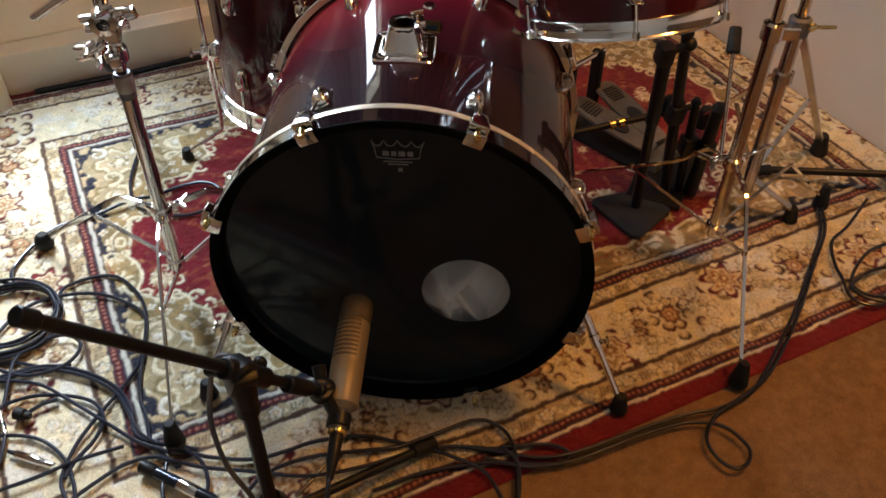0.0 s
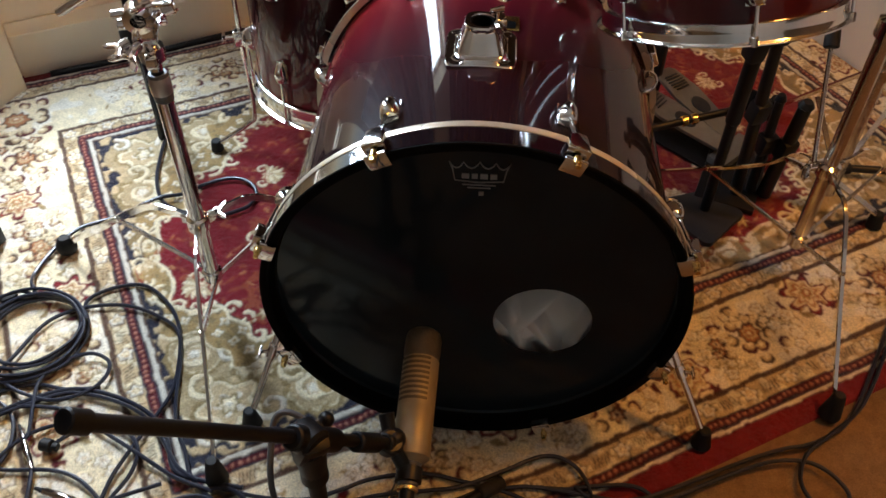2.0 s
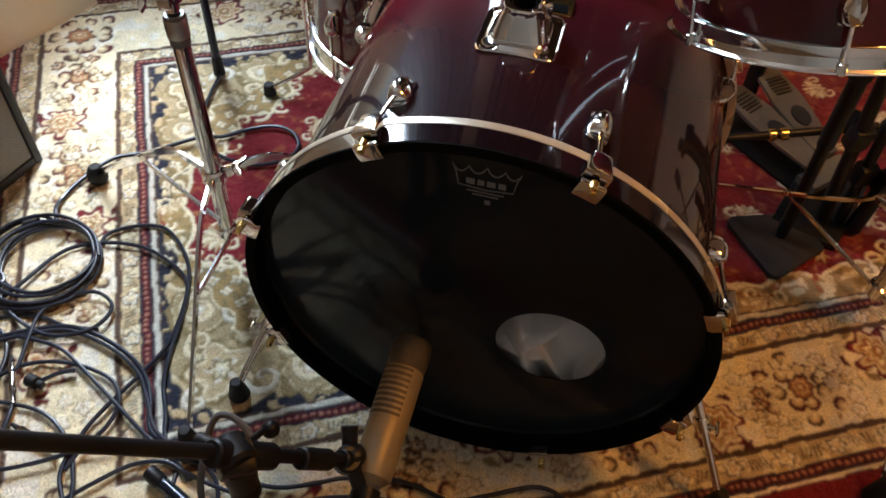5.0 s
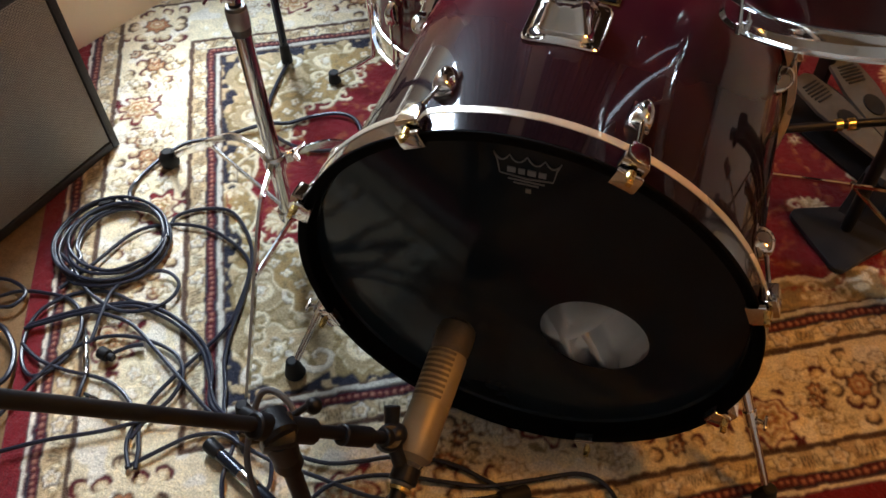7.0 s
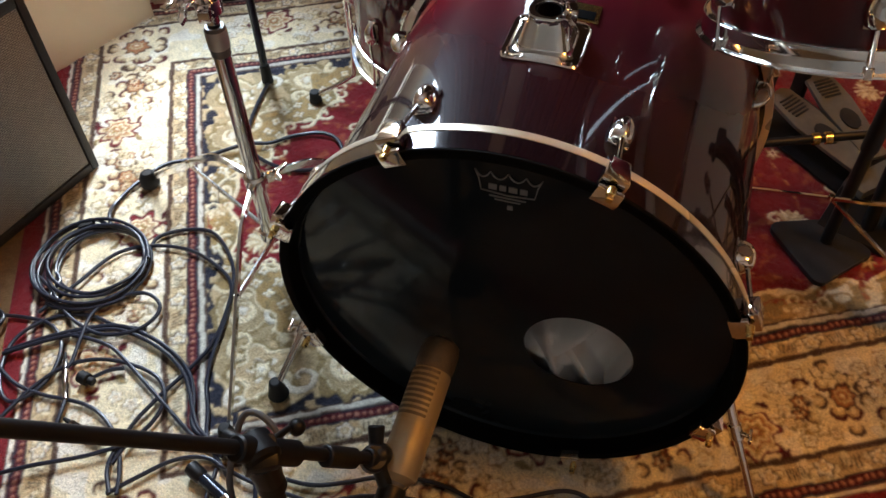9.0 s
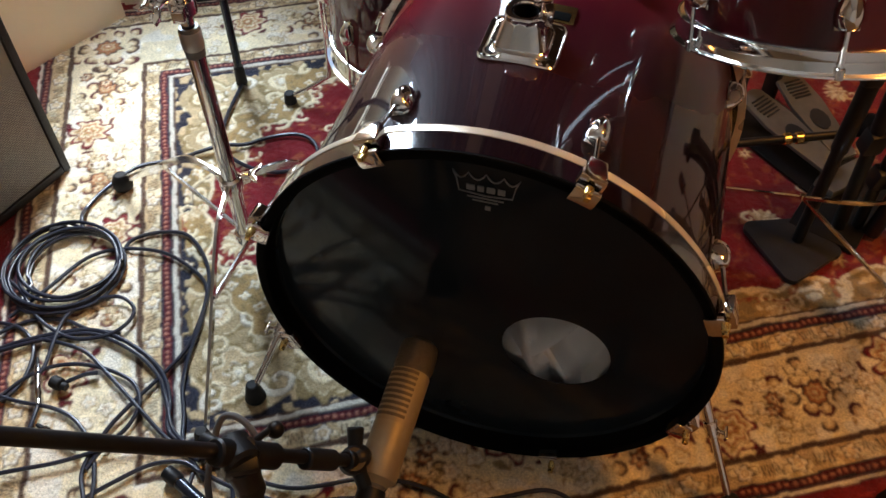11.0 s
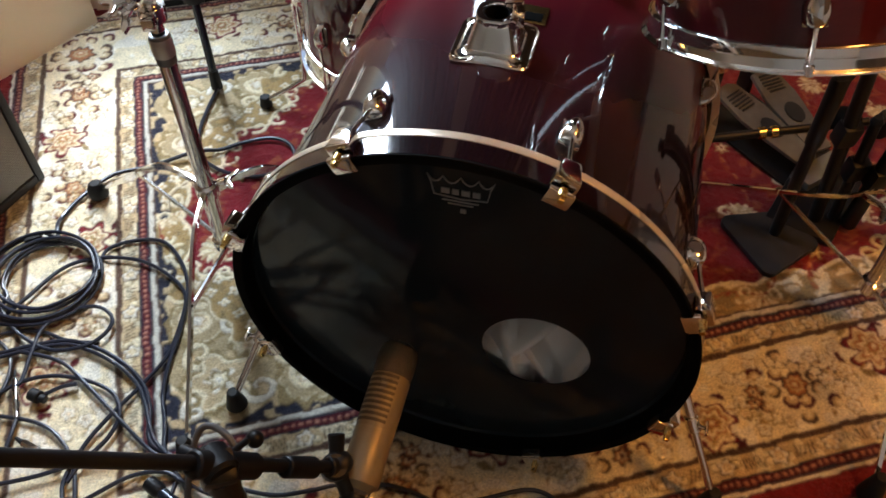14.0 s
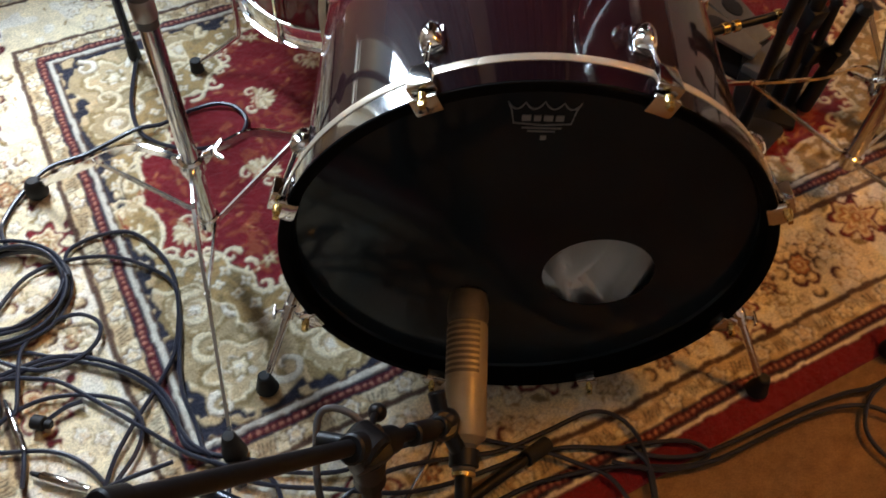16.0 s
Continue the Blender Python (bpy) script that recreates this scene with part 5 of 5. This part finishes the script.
part("t_screw", merge(rod(J, (-0.1535, -0.232, 0.366), 0.0035), ball(0.0095, Matrix.Translation((-0.152, -0.222, 0.352))), rod(J + Vector((-0.01, 0.0, 0)), J + Vector((-0.042, 0.010, -0.012)), 0.008)), BLACK_METAL, bs)
part("strapped_cable", sweep(smooth_path([J + Vector((0.015, 0.026, -0.042)), (-0.155, -0.246, 0.358), (-0.174, -0.233, 0.368), (-0.193, -0.228, 0.371), (-0.205, -0.234, 0.366), (-0.207, -0.256, 0.348), (-0.204, -0.288, 0.315), (-0.192, -0.305, 0.25), (-0.176, -0.298, 0.17), (-0.172, -0.290, 0.12)], 6), 0.0036, 10), PLASTIC, bs, "grey cable looped over the boom knuckle")
part("upright", merge(rod((-0.156, -0.281, 0.060), (-0.156, -0.281, 0.395), 0.0098, seg=18), rod((-0.156, -0.281, 0.33), (-0.156, -0.281, 0.392), 0.0155, 0.013, 18)), BLACK_METAL, bs)
part("tripod_hub", lathe([(0.010, 0), (0.024, 0.006), (0.024, 0.05), (0.014, 0.07)], Matrix.Translation((-0.156, -0.281, 0.065)), 20), BLACK_METAL, bs)
for foot in ((0.052, -0.100, 0.0), (-0.36, -0.45, FLOOR_Z), (0.03, -0.53, FLOOR_Z)):
    f = Vector(foot)
    leg = part("leg", rod((-0.156, -0.281, 0.085), f + Vector((0, 0, 0.012)), 0.0075, seg=14), BLACK_METAL, bs)
    part("rubber_foot", rod(f + (Vector((-0.156, -0.281, 0.085)) - f).normalized() * -0.012 + Vector((0, 0, 0.012)), f + (Vector((-0.156, -0.281, 0.085)) - f).normalized() * 0.035 + Vector((0, 0, 0.012)), 0.0115, seg=14), RUBBER, leg)
M0, M1 = Vector((-0.0635, -0.196, 0.2235)), Vector((-0.060, -0.016, 0.2625))
MX = (M1 - M0).normalized()
CLIP = M0 - MX * 0.014
part("mic_clip", merge(rod(T_ - bd * 0.02, T_ + bd * 0.012, 0.0115), rod(T_, CLIP, 0.0095, 0.0095, 16), lathe([(0.0126, -0.010), (0.0165, -0.009), (0.0165, 0.009), (0.0126, 0.010)], along(CLIP, CLIP + MX)[0], 28, True), ball(0.0150, Matrix.Translation(T_ + Vector((0.002, 0.004, 0.004))), 1, 1, 0.8)), BLACK_METAL, bs)
part("clip_knuckle", lathe([(0, -0.010), (0.013, -0.010), (0.0160, -0.007), (0.0160, 0.007), (0.013, 0.010), (0, 0.010)], along(T_ - bd * 0.006, T_ - bd * 0.006 + Vector((0.35, -0.2, 0.9)))[0], 24), BLACK_METAL, bs)
part("clip_knob", merge(rod(T_ + Vector((-0.004, 0.010, 0.006)), T_ + Vector((-0.010, 0.030, 0.020)), 0.0085, 0.0100, 14)), BLACK_METAL, bs)

mm_, ml = along(M0, M1)
km = thing("kick_microphone", M0, "large fawn broadcast microphone with ribbed slots, aimed at the bass drum", "microphone")
body = part("body", lathe([(0, 0), (0.014, 0.0), (0.0185, 0.004), (0.0232, 0.008), (0.0240, 0.012), (0.0240, 0.070), (0.0236, 0.0715), (0.0236, 0.0728), (0.0240, 0.0745), (0.0240, 0.138), (0.0228, 0.140), (0, 0.140)], mm_, 40), MIC_BODY, km)
part("mesh_head", lathe([(0, 0.139), (0.0226, 0.139), (0.0226, 0.143), (0.0240, 0.145), (0.0245, 0.150), (0.0245, 0.168), (0.0225, 0.178), (0.015, 0.184), (0, 0.185)], mm_, 40), MIC_MESH, km, "dark brown mesh head")
up_ = mm_.to_3x3().inverted() @ Vector((-0.40, -0.30, 0.86))
mid_a = math.atan2(up_.y, up_.x)
for k in range(9):
    z = 0.0775 + k * 0.0070
    bm = bmesh.new()
    rim_ = []
    for i in range(15):
        a = mid_a + radians(-58 + 116 * i / 14)
        rim_.append([bm.verts.new((r_ * math.cos(a), r_ * math.sin(a), z_)) for r_, z_ in ((0.0232, z), (0.0244, z + 0.0003), (0.0244, z + 0.0039), (0.0232, z + 0.0042))])
    for p, q in zip(rim_, rim_[1:]):
        for c0 in range(4):
            bm.faces.new((p[c0], p[(c0 + 1) % 4], q[(c0 + 1) % 4], q[c0]))
    bm.faces.new(rim_[0])
    bm.faces.new(rim_[-1][::-1])
    bm.transform(mm_)
    part("slot", bm, MIC_DARK, body)
part("collar", lathe([(0, -0.030), (0.0100, -0.030), (0.0125, -0.027), (0.0125, -0.004), (0.0145, 0.0), (0.0145, 0.004), (0, 0.004)], mm_, 24), PLASTIC, km, "dark metal neck")
part("brass_ring", lathe([(0.0100, -0.0345), (0.0132, -0.0335), (0.0132, -0.0295), (0.0100, -0.0285)], mm_, 24), BRASS, km)
part("connector", lathe([(0, -0.098), (0.0045, -0.098), (0.0062, -0.085), (0.0088, -0.070), (0.0095, -0.034), (0.0088, -0.028), (0, -0.028)], mm_, 24), BLACK_METAL, km, "black cable connector")

tail = M0 - MX * 0.097
solid("microphone_cable", sweep(smooth_path([tail + MX * 0.006, tail - MX * 0.012, tail - MX * 0.040 + Vector((0, 0, -0.030)), tail - MX * 0.060 + Vector((-0.012, 0, -0.090)), (-0.105, -0.372, 0.020), (-0.150, -0.376, FLOOR_Z + 0.004), (-0.225, -0.350, FLOOR_Z + 0.004), (-0.300, -0.290, FLOOR_Z + 0.004), (-0.352, -0.222, 0.010), (-0.366, -0.160, 0.012)], 7), 0.0034, 10), CABLE, "black cable hanging from the kick microphone to the rug", "cable", "cables on the floor", base=tail)

# ---- amplifier ----
A0, A1 = Vector((-0.905, 0.362, 0)), Vector((-0.982, 0.004, 0))
ad = (A1 - A0).normalized()
an = Vector((-ad.y, ad.x, 0))      # out of the face
if an.x < 0:
    an = -an
AM = Matrix((-ad, an, Vector((0, 0, 1)))).transposed().to_4x4()
AM.translation = A0 + Vector((0, 0, FLOOR_Z + 0.002))
AH, AL, AD = 0.395, 0.43, 0.21


def amp_block(x0, x1, y0, y1, z0, z1, bev=0.003):
    return block(x1 - x0, y1 - y0, z1 - z0, AM @ Matrix.Translation(((x0 + x1) / 2, (y0 + y1) / 2, (z0 + z1) / 2)), bev)


amp = thing("guitar_amplifier", A0 + Vector((0, 0, FLOOR_Z)), "black vinyl guitar amplifier with woven silver grille cloth", "amplifier")
part("cabinet", merge(amp_block(-AL, 0, -AD, -0.012, 0.006, AH, 0.008), amp_block(-AL, -AL + 0.018, -0.016, 0, 0.006, AH, 0.003), amp_block(-0.016, 0, -0.016, 0.001, 0.006, AH, 0.004),
     amp_block(-AL + 0.018, -0.016, -0.016, 0.0005, 0.006, 0.024, 0.004), amp_block(-AL + 0.018, -0.016, -0.016, 0.0005, AH - 0.022, AH, 0.004)), VINYL, amp)
part("grille", amp_block(-AL + 0.019, -0.017, -0.012, -0.004, 0.025, AH - 0.023, 0.001), GRILLE, amp, "woven silver and black grille cloth")
for x in (-0.03, -AL + 0.03):
    for y in (-0.03, -AD + 0.03):
        part("foot", lathe([(0, 0), (0.014, 0), (0.016, 0.007), (0, 0.007)], AM @ Matrix.Translation((x, y, -0.001)), 16), RUBBER, amp)

# unseen pendant, assumed as the source of the warm light
pl = thing("assumed_pendant", BULB, "assumed unseen pendant lamp with a plain fabric shade", "lamp")
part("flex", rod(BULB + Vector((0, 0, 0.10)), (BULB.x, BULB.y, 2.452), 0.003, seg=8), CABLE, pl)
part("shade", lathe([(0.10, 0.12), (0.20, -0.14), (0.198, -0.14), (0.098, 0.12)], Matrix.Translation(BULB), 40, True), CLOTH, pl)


# ---- cables on the floor ----
def cable(points, r=0.0034, label="black microphone cable lying on the rug", z=0.0015, lift=()):
    """A cable from plan points; it rests on the ground and rides over others where lift says so."""
    ps = []
    for i, (x, y) in enumerate(points):
        h = z + r + 0.0012 * math.sin(i * 2.1)
        for k, up in lift:
            if k == i:
                h += up
        ps.append((x, y, h))
    return solid("cable", sweep(smooth_path(ps, 7), r, 8), CABLE, label, "cable", "cables on the floor", base=(points[0][0], points[0][1], 0))

cable([(-0.687, 0.186), (-0.687, 0.223), (-0.645, 0.256), (-0.593, 0.259), (-0.533, 0.209), (-0.501, 0.150), (-0.482, 0.083), (-0.471, 0.025), (-0.455, -0.028), (-0.428, -0.074), (-0.404, -0.118), (-0.349, -0.162)], 0.0034, z=0.0012)
cable([(-0.795, 0.011), (-0.769, 0.079), (-0.742, 0.163), (-0.688, 0.199), (-0.618, 0.209), (-0.557, 0.193), (-0.512, 0.164), (-0.492, 0.120), (-0.481, 0.044), (-0.491, -0.011), (-0.514, -0.083), (-0.527, -0.135), (-0.525, -0.197), (-0.498, -0.237)], 0.0034, z=0.0028)
cable([(-0.798, -0.073), (-0.735, -0.021), (-0.663, 0.021), (-0.609, 0.025), (-0.543, 0.008), (-0.493, -0.019), (-0.460, -0.058), (-0.437, -0.104), (-0.404, -0.118), (-0.324, -0.129)], 0.0038, z=0.0044)
cable([(-0.798, -0.079), (-0.731, -0.028), (-0.659, 0.014), (-0.610, 0.016), (-0.547, 0.001), (-0.496, -0.026), (-0.465, -0.060), (-0.431, -0.102), (-0.395, -0.122)], 0.0034, z=0.0060)
cable([(-0.858, 0.084), (-0.801, 0.059), (-0.743, 0.020), (-0.671, 0.000), (-0.618, 0.018), (-0.597, 0.052), (-0.602, 0.083), (-0.639, 0.096), (-0.683, 0.073), (-0.701, 0.034), (-0.692, -0.011), (-0.679, -0.060), (-0.681, -0.075)], 0.0034, z=0.0076)
cable([(-0.888, -0.036), (-0.859, -0.015), (-0.816, -0.003), (-0.763, -0.003), (-0.722, -0.029), (-0.703, -0.075), (-0.706, -0.120), (-0.732, -0.150), (-0.770, -0.127), (-0.796, -0.076), (-0.795, -0.030), (-0.761, 0.014), (-0.707, 0.032), (-0.652, 0.026), (-0.601, 0.035)], 0.0034, z=0.0012)
cable([(-0.786, -0.103), (-0.740, -0.121), (-0.688, -0.124), (-0.623, -0.120), (-0.576, -0.131), (-0.532, -0.162), (-0.503, -0.202), (-0.487, -0.235)], 0.0034, z=0.0028)
cable([(-0.737, -0.238), (-0.728, -0.189), (-0.713, -0.119), (-0.686, -0.070), (-0.641, -0.043), (-0.584, -0.035), (-0.530, -0.046), (-0.500, -0.078), (-0.499, -0.118), (-0.515, -0.163), (-0.519, -0.196)], 0.0034, z=0.0044)
cable([(-0.717, -0.015), (-0.676, -0.013), (-0.631, -0.017), (-0.571, -0.046), (-0.482, -0.093), (-0.428, -0.120), (-0.368, -0.138)], 0.0034, z=0.0060)
cable([(-0.701, -0.282), (-0.637, -0.239), (-0.568, -0.200), (-0.514, -0.165), (-0.445, -0.133)], 0.0034, z=0.0076)
cable([(-0.503, -0.238), (-0.472, -0.201), (-0.435, -0.161), (-0.389, -0.145), (-0.344, -0.160)], 0.0034, z=0.0012)
cable([(-0.652, -0.116), (-0.642, -0.147), (-0.637, -0.172)], 0.0034, z=0.0028)
cable([(-0.592, -0.045), (-0.612, -0.056), (-0.633, -0.075)], 0.0034, z=0.0044)
cable([(-0.926, -0.008), (-0.884, -0.002), (-0.845, -0.014), (-0.848, -0.047), (-0.884, -0.059)], 0.0034, z=0.0060)
cable([(-0.864, -0.084), (-0.823, -0.093), (-0.783, -0.124), (-0.765, -0.161), (-0.770, -0.190)], 0.0045, z=0.0076)
cable([(-0.778, 0.212), (-0.798, 0.240), (-0.812, 0.275), (-0.803, 0.330), (-0.775, 0.396), (-0.717, 0.436), (-0.646, 0.489), (-0.604, 0.512), (-0.564, 0.549), (-0.518, 0.570), (-0.479, 0.562), (-0.454, 0.532), (-0.457, 0.494), (-0.475, 0.474), (-0.516, 0.456), (-0.570, 0.454), (-0.622, 0.476), (-0.651, 0.511), (-0.672, 0.564), (-0.684, 0.630), (-0.693, 0.690)], 0.0040, z=0.0012, lift=((0, 0.012), (1, 0.010), (6, 0.007), (15, 0.002)))
cable([(-0.373, -0.128), (-0.339, -0.135), (-0.291, -0.141), (-0.228, -0.140), (-0.180, -0.122), (-0.141, -0.101), (-0.085, -0.087), (-0.043, -0.086), (0.000, -0.093), (0.053, -0.101), (0.095, -0.096), (0.158, -0.095), (0.182, -0.090), (0.252, -0.083), (0.283, -0.099), (0.251, -0.119), (0.148, -0.124), (0.046, -0.147), (-0.031, -0.186)], 0.0034, z=0.0028)
cable([(-0.225, -0.198), (-0.206, -0.169), (-0.161, -0.139), (-0.111, -0.124), (-0.050, -0.114), (0.001, -0.102), (0.062, -0.073), (0.125, -0.043), (0.168, -0.053), (0.192, -0.096), (0.197, -0.180), (0.195, -0.226)], 0.0034, z=0.0044)
cable([(-0.366, -0.152), (-0.301, -0.163), (-0.233, -0.164), (-0.145, -0.168), (-0.076, -0.154), (-0.007, -0.126), (0.043, -0.105), (0.096, -0.120), (0.148, -0.146), (0.189, -0.227)], 0.0034, z=0.0060)
cable([(-0.371, -0.134), (-0.339, -0.135), (-0.307, -0.157), (-0.290, -0.191), (-0.288, -0.211)], 0.0034, z=0.0076)
cable([(-0.149, -0.202), (-0.121, -0.157), (-0.098, -0.108), (-0.094, -0.083)], 0.0034, z=0.0012)
cable([(0.121, -0.096), (0.183, -0.103), (0.226, -0.107), (0.276, -0.100), (0.353, -0.066), (0.433, -0.027), (0.494, -0.003), (0.534, 0.007), (0.570, 0.025), (0.608, 0.052), (0.647, 0.106), (0.691, 0.181), (0.742, 0.273), (0.789, 0.371), (0.844, 0.491), (0.864, 0.595)], 0.0034, z=0.0028)
cable([(0.146, -0.116), (0.195, -0.127), (0.238, -0.124), (0.300, -0.106), (0.385, -0.064), (0.465, -0.029), (0.517, -0.022), (0.552, -0.035), (0.577, -0.067), (0.571, -0.096), (0.547, -0.110), (0.523, -0.092), (0.511, -0.056), (0.532, -0.009), (0.578, 0.030), (0.643, 0.088), (0.708, 0.192), (0.756, 0.284), (0.802, 0.383), (0.853, 0.492), (0.872, 0.595)], 0.0034, z=0.0044)
cable([(0.170, -0.092), (0.195, -0.120), (0.200, -0.154), (0.198, -0.185)], 0.0034, z=0.0060)
cable([(0.974, 0.602), (0.905, 0.508), (0.858, 0.456), (0.843, 0.386), (0.845, 0.342), (0.849, 0.290), (0.887, 0.272), (0.930, 0.295), (0.963, 0.350), (0.944, 0.381), (0.891, 0.356), (0.858, 0.322), (0.878, 0.292), (0.925, 0.279)], 0.0034, z=0.0076)
cable([(1.006, 0.478), (0.931, 0.437), (0.882, 0.377), (0.865, 0.333), (0.883, 0.308), (0.926, 0.305), (0.963, 0.329)], 0.0034, z=0.0012)
# the coil: many turns of one cable, loosely stacked
rs = random.Random(4)
loop = []
for k in range(8 * 20):
    a = -k / 20 * 2 * math.pi
    turn = k / 20
    r = 0.070 + 0.003 * rs.random() + 0.0050 * ((turn * 3) % 8) * (0.75 + 0.35 * math.cos(a + 2.3)) + 0.003 * math.sin(turn * 2.4 + a)
    loop.append((-0.754 + 0.004 * math.sin(turn * 3) + r * 1.05 * math.cos(a), 0.136 + 0.004 * math.cos(turn * 2) + r * math.sin(a), 0.006 + 0.0040 * (turn % 4) + 0.002 * math.sin(a * 3 + turn)))
solid("coiled_cable", sweep(smooth_path(loop, 2), 0.0032, 8), CABLE, "coil of blue-black instrument cable on the rug", "cable", "cables on the floor", base=(-0.757, 0.142, 0))
solid("velcro_tie", block(0.018, 0.030, 0.020, Matrix.Translation((-0.826, 0.205, 0.012)) @ pose(0, 0, 0, 0, 0, -48), 0.006), RUBBER, "black cable tie round the coiled cable", "cable tie", base=(-0.838, 0.196, 0))

# plugs
def plug(a, b, mat_body, label, r=0.0055):
    a, b = Vector((*a, 0.008)), Vector((*b, 0.008))
    p = thing("cable_plug", a, label, "plug", "plugs on the floor")
    m, n = along(a, b)
    part("barrel", lathe([(0, 0), (r * 0.6, 0), (r, 0.004), (r, n * 0.7), (r * 0.8, n * 0.74), (r * 0.8, n * 0.98), (0, n)], m, 18), mat_body, p)
    part("strain_relief", rod(a, a - (b - a).normalized() * 0.014, r * 0.62, r * 0.4, 12), RUBBER, p)


plug((-0.693, -0.058), (-0.648, -0.122), CHROME, "chrome jack plug on the rug")
plug((-0.618, -0.155), (-0.545, -0.174), CHROME, "chrome cable connector on the rug", 0.007)
solid("cable_end_cap", merge(rod((-0.650, -0.080, 0.012), (-0.632, -0.083, 0.012), 0.0105, seg=14), rod((-0.632, -0.083, 0.012), (-0.622, -0.084, 0.011), 0.0065, seg=12)), RUBBER, "round black cable connector end on the rug", "plug", base=(-0.64, -0.08, 0))

# small pencil microphone lying on the rug
pa, pb = Vector((-0.404, -0.168, 0.013)), Vector((-0.270, -0.222, 0.012))
pmk = thing("pencil_microphone", pa, "slim black and chrome pencil microphone lying on the rug", "microphone")
m_, n_ = along(pa, pb)
part("capsule", lathe([(0, 0), (0.0095, 0.0), (0.0115, 0.002), (0.0115, 0.024), (0.0095, 0.028), (0, 0.028)], m_, 24), BLACK_METAL, pmk)
part("body", lathe([(0, 0.028), (0.0088, 0.028), (0.0098, 0.032), (0.0098, n_ - 0.012), (0.0085, n_), (0, n_)], m_, 24), shader("blue_black_mic", (0.02, 0.024, 0.034), 0.18, 0.5, 0.2, 40), pmk)
part("grip_ring", lathe([(0.0098, 0.075), (0.0106, 0.077), (0.0106, 0.110), (0.0098, 0.112)], m_, 24), CHROME, pmk)

# dark strip lying along the skirting
solid("floor_cable_run", sweep(smooth_path([uv(-0.47, 1.305, 0.004), uv(-0.25, 1.30, 0.004), uv(0.0, 1.308, 0.004), uv(0.45, 1.30, 0.004)], 6), 0.008, 10), RUBBER, "dark rubber cable run along the skirting", "cable", base=uv(-0.47, 1.305, 0))

# black boom leg reaching in from the white wall
bl = thing("microphone_stand", (1.02, 0.66, 0), "black microphone stand base with a low round leg", "microphone stand")
part("leg", rod((0.756, 0.685, 0.020), (1.040, 0.645, 0.050), 0.0085, seg=16), BLACK_METAL, bl)
part("hub", lathe([(0.012, 0), (0.026, 0.006), (0.028, 0.05), (0.016, 0.075), (0.011, 0.3), (0, 0.3)], Matrix.Translation((1.055, 0.655, 0.030)), 24), BLACK_METAL, bl)
part("rubber_foot", rod((0.742, 0.687, 0.0135), (0.780, 0.682, 0.023), 0.012, seg=14), RUBBER, bl)
for f in ((1.12, 0.50), (1.10, 0.70)):
    part("leg", rod((1.055, 0.655, 0.055), (*f, 0.012), 0.0085, seg=16), BLACK_METAL, bl)
